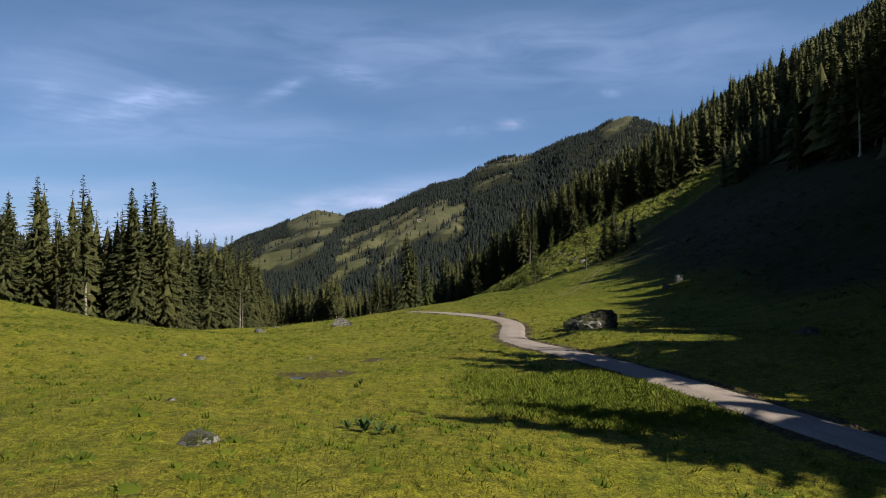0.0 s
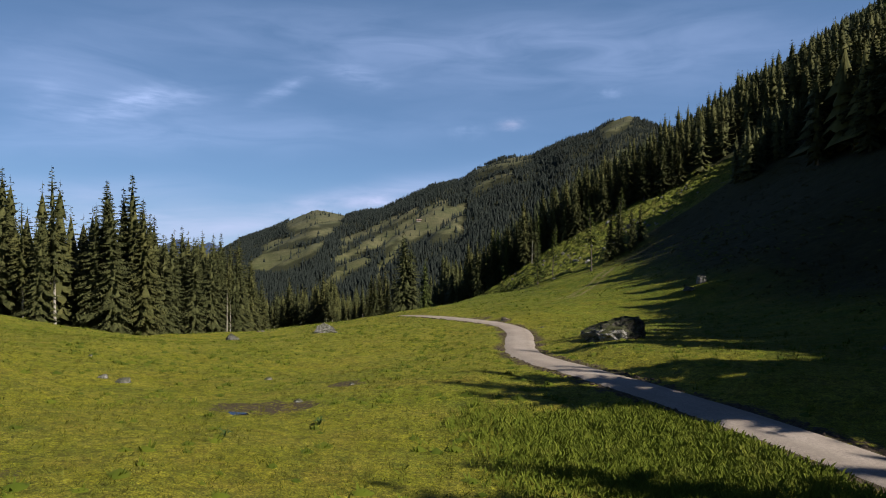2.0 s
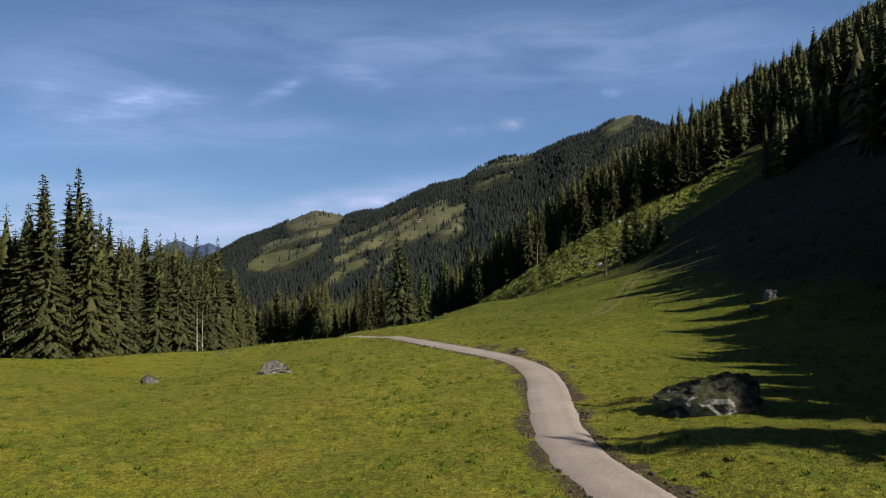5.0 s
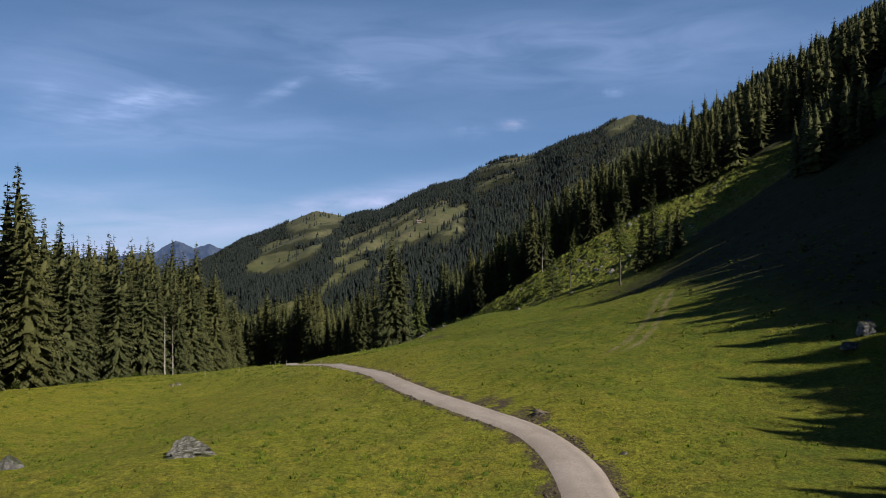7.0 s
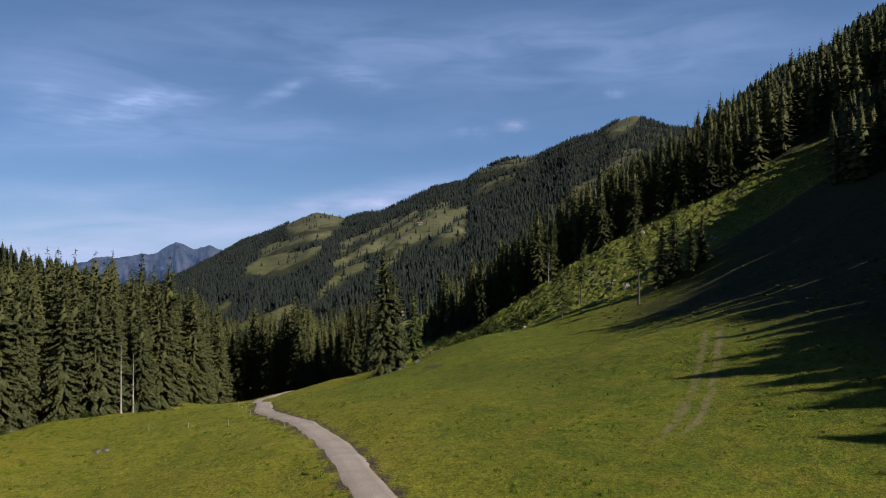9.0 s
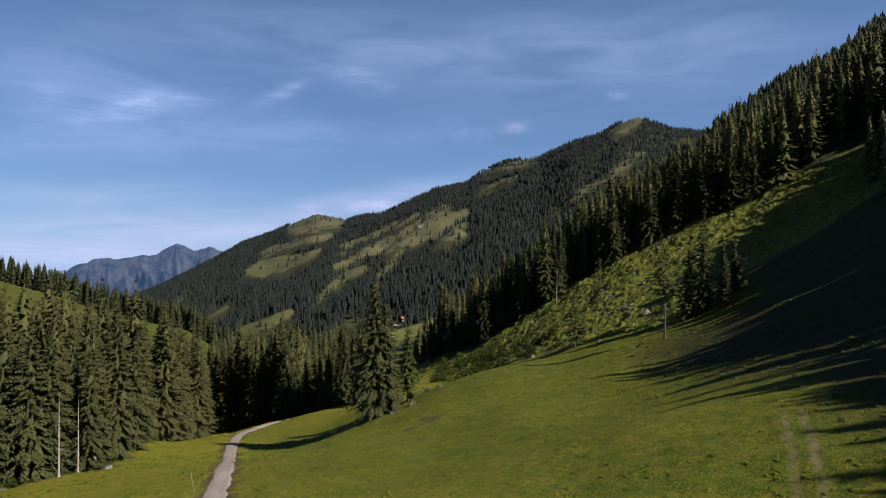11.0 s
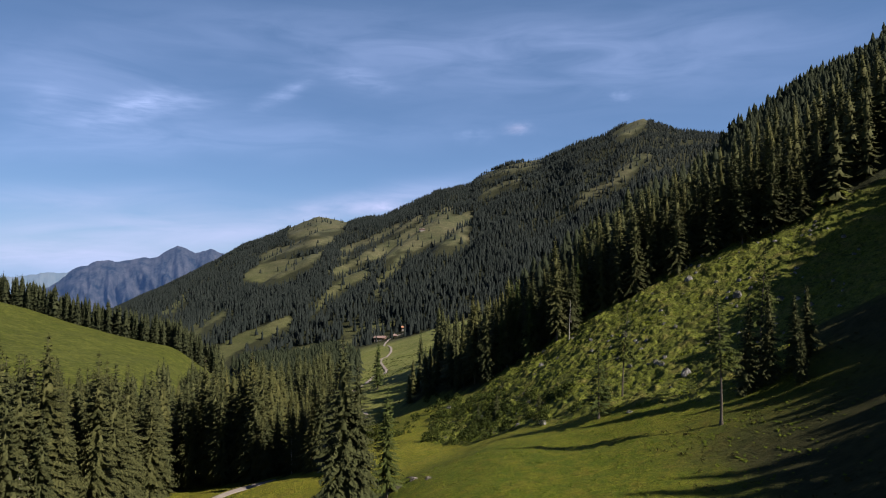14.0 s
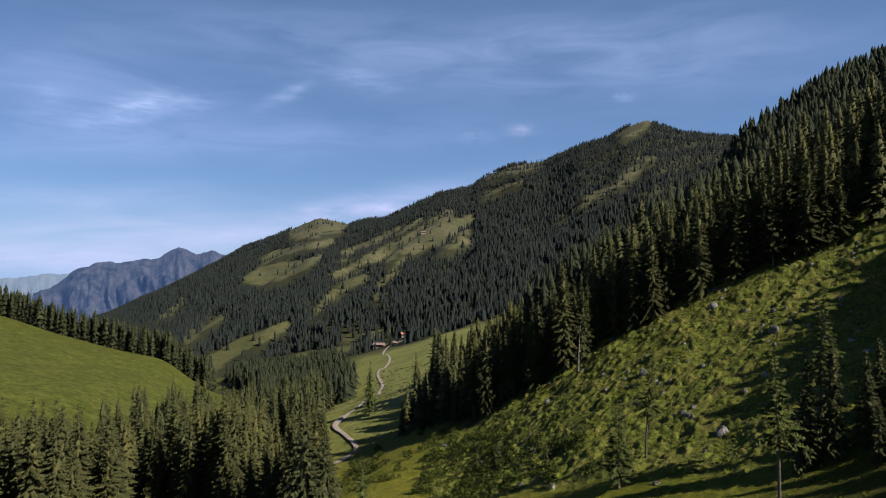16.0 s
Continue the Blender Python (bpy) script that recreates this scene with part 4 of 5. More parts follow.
for x0, x1, y0, y1, step, seed, kinds, low, high, group, zone in AREAS:
    xs, ys, zs = spots(x0, x1, y0, y1, step, seed, lambda x, y, z: in_wood(x, y, z) & zone(x, y, z))
    first = at_edge(xs, ys, zs)
    rng = random.Random(seed)
    for px, py, rim in zip(xs, ys, first):
        k = rng.choices(range(len(kinds)), [w for _, w in kinds])[0]
        size = rng.uniform(low, high) * (1.1 if px < -70 and py < 150 else 1.32 if px < -50 and py < 148 else 1.08 if px < -50 and py < 195 else 1.6 if px < -70 and py > 240 else 1.4 if px < -48 and py > 195 else 1.0)
        size = min(size, 1.38 if py > 122 else 1.24, 1.17 if px < -66 and py < 122 else 2) * (0.52 if px < 12 and py > 270 and px > -30 else 1.0)
        if rim and not (py < 125 and 0.77 * py < px):
            plant(kinds[k][0], px, py, size, group=group)
        else:
            mid_x.append(px), mid_y.append(py), mid_s.append(size * 26)
for ob in spruces + larches:
    for child in ob.children_recursive:
        bpy.data.objects.remove(child)
    bpy.data.objects.remove(ob)

# closed woods behind the edges
full = [fan_tree(40 + k, r, 130, 1, 0.55, 1.25) for k, r in enumerate((4.2, 4.6, 3.8, 4.3))]
fans = [fan_tree(30 + k, r, 105, 0, 0.65, 1.6) for k, r in enumerate((4.1, 4.5, 3.8, 4.3))]
mid_x, mid_y, mid_s = np.array(mid_x), np.array(mid_y), np.array(mid_s)
inner_rng = np.random.default_rng(9)
tagged(scatter("forest", full, mid_x, mid_y, ground_z(mid_x, mid_y) - 0.3, mid_s, mid_s * inner_rng.uniform(0.9, 1.15, len(mid_x)), inner_rng.uniform(0, 6.3, len(mid_x)), NEEDLES),
       "dense dark green spruces standing behind the forest edge", "forest", kind="stuff")


def closed_wood(name, label, x0, x1, y0, y1, step, seed, test, low, high, shapes, mat):
    x, y, z = spots(x0, x1, y0, y1, step, seed, test)
    rng = np.random.default_rng(seed)
    size = rng.uniform(low, high, len(x))
    size = size * np.where((x > 92) & (y < 195), 0.80, 1.0) * np.where((x < -88) & (y < 400) & (y > 290), 1.35, 1.0)
    ob = scatter(name, shapes, x, y, z - 0.3, size, size * rng.uniform(0.85, 1.4, len(x)), rng.uniform(0, 6.3, len(x)), mat)
    return tagged(ob, label, "forest", kind="stuff")


distant = [cone_tree(random.Random(45 + k), 8, 8, r) for k, r in enumerate((0.20, 0.22, 0.18, 0.21))]
closed_wood("forest", "closed dark spruce forest covering the steep shaded slope", 50, 300, -40, 345, 7.4, 21,
            lambda x, y, z: in_wood(x, y, z) & (x < 0.85 * y + 35) & ~((x < 190) & (x > 112) & (y > 195)) & ((x >= np.interp(y, [0, 40, 150, 262, 270, 400, 480], [52, 76, 94, 140, 4, 4, 4])) & ((x > 112) | (y < 270) | (y >= np.interp(x, [4, 42, 85, 112], [326, 313, 303, 296])))), 15, 29, fans, NEEDLES)
closed_wood("forest", "dark spruces on the far flank of the rough slope", -22, 62, 311, 470, 6.4, 33,
            lambda x, y, z: in_wood(x, y, z) & (x > np.interp(y, [311, 420], [-20, 0])) & (y >= np.interp(x, [-22, 4, 42, 85], [330, 326, 313, 303])) & ((y < 345) | (x <= 0.10 * y)), 9, 16, fans, NEEDLES)
closed_wood("forest", "closed dark spruce forest above the rough slope", 112, 190, 195, 345, 8.4, 28, lambda x, y, z: in_wood(x, y, z) & (x >= np.interp(y, [195, 262, 270], [112, 140, 112])), 19, 31, full, NEEDLES)
closed_wood("forest", "dark spruces along the shaded edge of the rough slope", 84, 160, 188, 264, 5.2, 37,
            lambda x, y, z: (x >= np.interp(y, [188, 195, 230, 264], [84, 88, 112, 132])) & (x < np.interp(y, [188, 230, 264], [104, 132, 142])), 14, 20, fans, NEEDLES)
closed_wood("forest", "closed spruce wood filling the gorge and lower valley side", -215, 10, 98, 480, 8.4, 22,
            lambda x, y, z: in_wood(x, y, z) & ((y >= 320) | ((y < 300) & (x <= np.interp(y, [98, 130, 200, 300], [-100, -92, -112, -135]))) | ((y >= 300) & (x < -84))), 16, 26, full, NEEDLES)
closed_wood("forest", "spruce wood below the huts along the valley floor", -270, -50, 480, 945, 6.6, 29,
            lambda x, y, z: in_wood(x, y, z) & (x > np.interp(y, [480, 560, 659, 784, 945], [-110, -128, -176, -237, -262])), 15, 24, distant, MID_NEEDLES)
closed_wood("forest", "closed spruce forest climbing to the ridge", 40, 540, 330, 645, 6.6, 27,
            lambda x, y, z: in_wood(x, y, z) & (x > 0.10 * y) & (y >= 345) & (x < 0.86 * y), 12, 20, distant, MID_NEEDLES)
closed_wood("forest", "lighter green larches scattered through the spruce forest", 8, 300, 90, 420, 16.0, 25,
            lambda x, y, z: in_wood(x, y, z) & (x > 0.8 * y - 60) & (x > np.interp(y, [90, 262, 270, 420], [98, 144, 14, 14])), 17, 25, full, LARCH)
# Never in view: packed tightly to keep the sun off the slope.
hidden = [cone_tree(random.Random(55 + k), 6, 8, r) for k, r in enumerate((0.17, 0.19))]
closed_wood("forest", "crowded dark spruces added out of view to deepen the shade beside the road", 28, 125, 4, 135, 3.7, 26,
            lambda x, y, z: in_wood(x, y, z) & (x > 0.77 * y), 22, 29, hidden, NEEDLES)
closed_wood("forest", "dense young spruces filling the gaps of the shaded slope", 90, 160, 118, 235, 5.0, 30,
            lambda x, y, z: in_wood(x, y, z) & (x < 0.72 * y + 45), 21, 27, distant, NEEDLES)
# An unseen row, set along the sun's bearing to shade the meadow edge.
shade_x, shade_y = np.array([62.5 + 3.2 * (k % 3) for k in range(36)]), np.array([(70.8 + 0.62 * k - 0.465 * (62.5 + 3.2 * (k % 3))) / 0.885 for k in range(36)])
tagged(scatter("forest", full, shade_x, shade_y, ground_z(shade_x, shade_y) - 0.3, np.full(36, 26.0), np.full(36, 29.0), np.arange(36) * 1.7, NEEDLES),
       "tall dark spruces added out of view to shade the foot of the slope", "forest", kind="stuff")
smalls = [fan_tree(60 + k, r, 64, 0, 0.66, 1.5) for k, r in enumerate((4.1, 4.5, 3.7, 4.3))]
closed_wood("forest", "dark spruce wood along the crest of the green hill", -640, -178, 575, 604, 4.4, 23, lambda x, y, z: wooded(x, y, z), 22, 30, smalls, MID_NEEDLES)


def mountain_forest():
    """The woods across the valley: spruces by the thousand, thinner round the pastures."""
    rng = np.random.default_rng(77)
    n = 150000
    y = 900 + (3500 - 900) * rng.random(n) ** 0.80
    x = y * rng.uniform(-0.56, 0.46, n)
    z = ground_z(x, y)
    s = x / y
    thick = 1.0 + 0.7 * fbm(x / 160, y / 160, 81, 3)
    inside = y < np.interp(s, CREST_S, CREST_Y) + 30
    open_land = np.maximum(np.maximum(clearing(x, y, z), clearing(x, y, z + 11)), clearing(x, y, z + 20))
    keep = inside & (rng.random(n) < np.clip(thick, 0.45, 1) * (1 - 0.985 * open_land) * 0.66)
    x, y, z = x[keep], y[keep], z[keep]
    size = rng.uniform(12, 20, len(x)) * np.clip(1.1 - 0.25 * smooth(0.06, 0.2, z / y), 0.5, 1.2)
    tiny = [cone_tree(random.Random(90 + k), 2, 4, r) for k, r in enumerate((0.19, 0.17, 0.21, 0.16))]
    ob = scatter("mountain_forest", tiny, x, y, z - 0.8, size, size * rng.uniform(0.9, 1.25, len(x)), rng.uniform(0, 6.3, len(x)), HAZED_NEEDLES)
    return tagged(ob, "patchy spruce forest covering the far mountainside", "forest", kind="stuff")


mountain_forest()


# ---------------------------------------------------------------- distance and sky
def far_range(name, label, mat, profile, dist, base):
    """A far range as a folded slope, rising from its foot to its skyline."""
    px = np.array([p[0] for p in profile], float)
    pe = np.array([p[1] for p in profile], float)
    s = np.linspace(px[0], px[-1], 420)
    e = np.interp(s, px, pe) + 0.0055 * fbm(s * 45, s * 0, 91, 6)
    levels = np.linspace(0, 1, 24)
    v = []
    reach = dist / np.sqrt(1 + s * s)
    for f in levels:
        y = reach - 800 * (1 - f) + 900 * np.abs(fbm(s * 24 + 0.5 * f, np.full_like(s, f * 1.6), 93, 6)) * (1 - f)
        top = e * reach
        v.append(np.stack([s * y, y, base + (top - base) * f ** 0.9], 1))
    v = np.vstack(v)
    n = len(s)
    i = (np.arange(len(levels) - 1)[:, None] * n + np.arange(n - 1)[None, :]).ravel()
    t = np.concatenate([np.stack([i, i + 1, i + n + 1], 1), np.stack([i, i + n + 1, i + n], 1)])
    return tagged(new(name, mesh_arrays(name, v, t, mat, True)), label, "mountains", kind="structure")


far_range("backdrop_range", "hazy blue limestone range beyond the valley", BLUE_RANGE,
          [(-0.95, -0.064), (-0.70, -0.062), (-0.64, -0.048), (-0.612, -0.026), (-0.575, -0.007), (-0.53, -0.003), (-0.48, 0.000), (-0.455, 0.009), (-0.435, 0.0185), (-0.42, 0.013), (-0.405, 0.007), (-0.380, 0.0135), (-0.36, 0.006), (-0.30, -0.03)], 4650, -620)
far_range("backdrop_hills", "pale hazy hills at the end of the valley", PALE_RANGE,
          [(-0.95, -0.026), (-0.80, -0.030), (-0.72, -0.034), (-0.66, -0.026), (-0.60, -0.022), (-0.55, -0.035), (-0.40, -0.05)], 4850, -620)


# Clouds by bearing and rise: half length, half height, tilt in degrees, thickness.
VEILS = [(-0.15, 0.345, 0.34, 0.055, -4, 0.12), (-0.50, 0.36, 0.28, 0.045, 4, 0.03), (-0.45, 0.19, 0.45, 0.028, 2, 0.17), (-0.60, 0.28, 0.20, 0.060, -10, 0.16), (-0.15, 0.083, 0.26, 0.020, 13, 0.26), (-0.50, 0.045, 0.30, 0.030, 3, 0.18), (-0.60, 0.100, 0.20, 0.022, 0, 0.16), (0.30, 0.33, 0.34, 0.070, 2, 0.17), (-0.65, 0.000, 0.16, 0.030, 0, 0.25)]
WISPS = [(-0.510, 0.236, 0.105, 0.021, 9, 0.36), (-0.265, 0.262, 0.040, 0.012, 32, 0.18), (-0.150, 0.292, 0.060, 0.016, -18, 0.14), (-0.66, 0.250, 0.05, 0.03, 20, 0.12)]
PUFFS = [(0.104, 0.213, 0.019, 0.008, 6, 0.22), (0.040, 0.201, 0.024, 0.009, 10, 0.12), (0.280, 0.257, 0.026, 0.009, 5, 0.14), (-0.105, 0.080, 0.030, 0.012, 8, 0.22)]


def cirrus_sheet():
    """A sheet of thin high cloud and hazy low air over the far end of the valley, with an even glow added to brighten
    the sky in view.
    """
    cols, rows = 190, 100
    az, el = np.radians(np.linspace(-60, 60, cols)), np.radians(np.linspace(-6, 34, rows))
    A, E = np.meshgrid(az, el)
    r = 4930.0
    v = np.stack([r * np.sin(A) * np.cos(E), r * np.cos(A) * np.cos(E), r * np.sin(E)], 2).reshape(-1, 3)
    i = (np.arange(rows - 1)[:, None] * cols + np.arange(cols - 1)[None, :]).ravel()
    t = np.concatenate([np.stack([i, i + 1, i + cols + 1], 1), np.stack([i, i + cols + 1, i + cols], 1)])
    me = mesh_arrays("cirrus_cloud", v, t, CIRRUS, True)
    uv = me.uv_layers.new(name="UVMap")
    u, w = (A / radians(60)).ravel(), (E / radians(30)).ravel()
    idx = np.array(t).ravel()
    uv.data.foreach_set("uv", np.stack([u[idx] * 1.5, w[idx]], 1).astype(np.float32).ravel())
    fade = smooth(1.0, 0.85, np.abs(A.ravel()) / radians(60)) * smooth(34, 29, np.degrees(E).ravel())
    # The even share is an added glow that makes up for the dimmed sky.
    haze_glow = (0.20 + 0.34 * np.exp(-np.clip(np.degrees(E).ravel() + 1, 0, 90) / 7.0)) * fade
    s, e = v[:, 0] / v[:, 1], v[:, 2] / v[:, 1]
    sw, ew = s + 0.03 * fbm(s * 9, e * 22, 5, 3), e + 0.012 * fbm(s * 7, e * 16, 8, 3)

    def cover(shapes):
        total = np.zeros(len(s))
        for bearing, rise, half, high, tilt, dense in shapes:
            a = radians(tilt)
            p = ((sw - bearing) * math.cos(a) + (ew - rise) * math.sin(a)) / half
            q = ((ew - rise) * math.cos(a) - (sw - bearing) * math.sin(a)) / high
            total = total + dense * np.exp(-(p * p + q * q))
        return total

    blush = np.clip(smooth(0.16, 0.06, e) + 4 * cover(PUFFS[:1]), 0, 1)
    for key, values in (("haze_glow", haze_glow), ("veil", cover(VEILS) * fade), ("wisp", cover(WISPS)), ("puff", cover(PUFFS)), ("blush", blush)):
        me.attributes.new(key, "FLOAT", "POINT").data.foreach_set("value", values.astype(np.float32))
    ob = new("cirrus_cloud", me)
    ob.visible_shadow = False
    return tagged(ob, "thin streaky cirrus cloud in a blue summer sky", "cloud", kind="structure")


cirrus_sheet()


# ---------------------------------------------------------------- stones
def boulder(name, label, category, x, y, size, seed, mat, rough=0.28, sink=0.25, turn=0.0, group="", detail=3, crag=0.0, facets=9, face=None, peak=0.0):
    """A weathered stone, set into the ground. size: across, along, high."""
    bm = bmesh.new()
    bmesh.ops.create_icosphere(bm, subdivisions=detail, radius=1)
    rng = random.Random(seed)
    planes = [(Vector((rng.gauss(0, 1), rng.gauss(0, 1), abs(rng.gauss(0, 0.8)))).normalized(), rng.uniform(0.55, 0.85)) for _ in range(facets)]
    off = Vector((seed * 3.7, seed * 1.3, seed * 2.1))
    for v in bm.verts:
        d = v.co.normalized()
        k = 1 + rough * noise.fractal(d * 1.3 + off, 0.9, 2.0, 4) + crag * (noise.ridged_multi_fractal(d * 2.1 + off, 0.9, 2.0, 3, 1.0, 2.0) - 1.0)
        c = d * k
        for normal, reach in planes:
            over = c.dot(normal) - reach
            if over > 0:
                c = c - normal * over * 0.92
        c += d * (0.07 * noise.fractal(d * 3.1 + off, 0.8, 2.0, 4) + 0.012 * noise.fractal(d * 9.0 + off, 0.8, 2.0, 3))
        c.z *= 1 + peak * c.x
        if c.z < -0.45:
            c.z = -0.45
        v.co = Vector((c.x * size[0] / 2, c.y * size[1] / 2, c.z * size[2] * 0.55))
    me = bpy.data.meshes.new(name)
    bm.to_mesh(me)
    bm.free()
    me.materials.append(mat)
    if face:
        me.materials.append(face)
        for p in me.polygons:
            p.material_index = int(p.normal.x + 0.8 * p.normal.y < -0.30 + 0.45 * noise.noise(p.center * 2.6) and p.center.x < 0.06 * size[0] and p.center.z < 0.24 * size[2])
    ob = new(name, me)
    z = float(ground_z(x, y)[0])
    ob.matrix_world = pose(x, y, z + size[2] * (0.20 - sink), 0, 0, turn)
    return tagged(ob, label, category, group)


boulder("boulder", "large mossy boulder with a pale broken face in the meadow", "boulder", 14.2, 57.2, (5.0, 3.4, 2.7), 3, MOSSY_ROCK, 0.22, 0.10, 0, crag=0.12, detail=5, facets=3, face=PALE_ROCK, peak=0.30)
boulder("boulder", "pale upright rock on the shaded slope", "boulder", 35.6, 91.6, (1.7, 1.3, 2.0), 5, PALE_ROCK, 0.3, 0.1, 10, crag=0.3, detail=4)
boulder("boulder", "low grey rock beside a taller pale one", "boulder", 33.6, 90.4, (2.6, 1.1, 0.8), 8, PALE_ROCK, 0.3, 0.1, 30, crag=0.15)
boulder("boulder", "jagged bleached rock outcrop in the grass", "boulder", -12.9, 77.4, (3.2, 1.6, 1.5), 12, PALE_ROCK, 0.35, 0.16, 15, crag=0.45, detail=5, facets=5, peak=0.2)
boulder("boulder", "rounded grey field stone in the meadow", "boulder", -23.3, 77.9, (1.6, 1.3, 1.3), 14, GREY_ROCK, 0.2, 0.12, 0)
boulder("boulder", "half-buried mossy rock with a pale end", "boulder", -6.7, 17.0, (1.35, 0.9, 0.62), 17, PALE_ROCK, 0.3, 0.14, -10, crag=0.12, detail=4)
boulder("boulder", "small pale stone lying in the grass", "stone", -17.4, 41.0, (0.55, 0.45, 0.36), 21, PALE_ROCK, 0.2, 0.12, 0)
boulder("boulder", "flat mossy stone lying in the grass", "stone", -16.1, 40.6, (0.95, 0.6, 0.34), 23, GREY_ROCK, 0.25, 0.1, 40)
boulder("boulder", "small grey stone in the meadow", "stone", -9.6, 44.0, (0.5, 0.4, 0.3), 25, GREY_ROCK, 0.25, 0.1, 40)
boulder("boulder", "dark boulder on the shaded slope", "boulder", 25.6, 42.4, (1.9, 1.4, 1.0), 27, GREY_ROCK, 0.3, 0.14, 0)
boulder("boulder", "rugged boulder beside the lone spruces", "boulder", -3.9, 209.0, (3.4, 2.4, 2.0), 31, MOSSY_ROCK, 0.35, 0.1, 0, crag=0.25)
boulder("boulder", "rugged boulder below the lone spruces", "boulder", -3.6, 197.8, (2.2, 1.6, 1.1), 33, GREY_ROCK, 0.35, 0.1, 60, crag=0.2)
boulder("boulder", "low rock below the lone spruces", "boulder", -7.6, 195.0, (1.8, 1.0, 0.6), 35, GREY_ROCK, 0.35, 0.1, 20, crag=0.2)
boulder("boulder", "small pale stone by the road", "stone", 11.2, 74.6, (0.5, 0.4, 0.25), 37, PALE_ROCK, 0.2, 0.1, 0)
boulder("boulder", "grey rock at the forest edge", "boulder", -60.5, 146.0, (2.2, 1.6, 0.9), 41, GREY_ROCK, 0.25, 0.1, 0)
boulder("boulder", "grey rock at the forest edge", "boulder", -59.0, 160.5, (2.4, 1.5, 0.9), 43, GREY_ROCK, 0.25, 0.1, 50)
boulder("boulder", "pale rock at the forest edge", "boulder", -57.0, 183.0, (2.6, 1.8, 1.3), 45, PALE_ROCK, 0.3, 0.1, 50, crag=0.2)
boulder("boulder", "pale rock at the forest edge", "boulder", -75.0, 213.5, (3.2, 2.2, 1.8), 47, PALE_ROCK, 0.3, 0.1, 10, crag=0.2)
boulder("boulder", "pale rock at the foot of the rough slope", "boulder", 38.6, 217.6, (1.6, 1.0, 0.6), 49, PALE_ROCK, 0.3, 0.1, 10, crag=0.2)
boulder("boulder", "dark boulder on the rough slope", "boulder", 59.6, 259.0, (1.9, 1.6, 1.4), 51, GREY_ROCK, 0.3, 0.1, 10, crag=0.2)
boulder("boulder", "grey boulder high on the rough slope", "boulder", 79.5, 241.5, (2.6, 1.8, 1.6), 53, GREY_ROCK, 0.3, 0.1, 10, crag=0.2)
for k, (bx, by, mud) in enumerate(((-6.2, 36.9, 0.34), (-4.2, 40.2, 0.24), (-10.3, 23.2, 0.34), (-21.5, 47.0, 0.3), (3.5, 90.0, 0.25), (-33.0, 122.5, 0.7), (20.5, 66.0, 0.5))):
    boulder("boulder", "small pale stone in the trodden grass", "stone", bx, by, (mud * 1.4, mud, mud * 0.7), 61 + k, PALE_ROCK, 0.25, 0.1, 30 * k, detail=2)

slope_rng = random.Random(404)
stones_set = 0
while stones_set < 180:
    bx, by = slope_rng.uniform(2, 108), slope_rng.uniform(206, 300)
    if float(rocky(np.array([bx]), np.array([by]))[0]) < 0.6:
        continue
    w = slope_rng.uniform(0.45, 1.25) * (1.8 if slope_rng.random() < 0.12 else 1)
    boulder("boulder", "lichen-grey rock among low shrubs on the rough slope", "boulder", bx, by, (w * 1.4, w * 1.1, w * 1.15), stones_set + 200, GREY_ROCK if stones_set % 2 else PALE_ROCK, 0.3, 0.06, slope_rng.uniform(0, 360), "rocks on the rough slope", 2, 0.15)
    stones_set += 1

# ---------------------------------------------------------------- low growth
def tuft_shape(seed, blades, spread, lean, width):
    """A tuft of unit height: bent blades, each two triangles."""
    rng = random.Random(seed)
    v, t = [], []
    for _ in range(blades):
        a, r = rng.uniform(0, 6.283), spread * math.sqrt(rng.random())
        b = rng.uniform(0, 6.283)
        h, l = rng.uniform(0.55, 1.0), rng.uniform(0.2, 1.0) * lean
        x, y = r * math.cos(a), r * math.sin(a)
        wx, wy = width * math.cos(b + 1.57), width * math.sin(b + 1.57)
        dx, dy = l * math.cos(b), l * math.sin(b)
        k = len(v)
        v.extend(((x - wx, y - wy, -0.1), (x + wx, y + wy, -0.1), (x + dx * 0.4, y + dy * 0.4, h * 0.7), (x + dx, y + dy, h)))
        t.extend(((k, k + 1, k + 2), (k + 1, k + 3, k + 2)))
    return v, t


def bush_shape(seed, leaves, flat, small=0.10, large=0.2):
    """A low shrub of unit width: a ragged dome of leaf sprays."""
    rng = random.Random(seed)
    v, t = [], []
    for _ in range(leaves):
        a, e = rng.uniform(0, 6.283), math.asin(rng.uniform(0.02, 1))
        r = rng.uniform(0.55, 1.0) * 0.5
        c = np.array([r * math.cos(a) * math.cos(e), r * math.sin(a) * math.cos(e), flat * r * 2 * math.sin(e)])
        p, q = np.array([rng.gauss(0, 1) for _ in range(3)]), np.array([rng.gauss(0, 1) for _ in range(3)])
        s = rng.uniform(small, large)
        p, q = p / np.linalg.norm(p) * s, q / np.linalg.norm(q) * s
        k = len(v)
        v.extend((tuple(c - p), tuple(c + p), tuple(c + q), tuple(c - q * 0.6)))
        t.extend(((k, k + 1, k + 2), (k, k + 3, k + 1)))
    return v, t


def sow(name, label, shapes, mat, count, seed, region, low, high, wide, test):
    rng = np.random.default_rng(seed)
    x0, x1, y0, y1 = region
    x, y = rng.uniform(x0, x1, count), rng.uniform(y0, y1, count)
    keep = test(x, y, rng)
    x, y = x[keep], y[keep]
    size = rng.uniform(low, high, len(x))
    ob = scatter(name, shapes, x, y, ground_z(x, y), size, size * wide, rng.uniform(0, 6.3, len(x)), mat)
    return tagged(ob, label, "plants", kind="stuff")


def off_road(x, y, margin=1.7):
    return road_near(x, y)[0] > margin


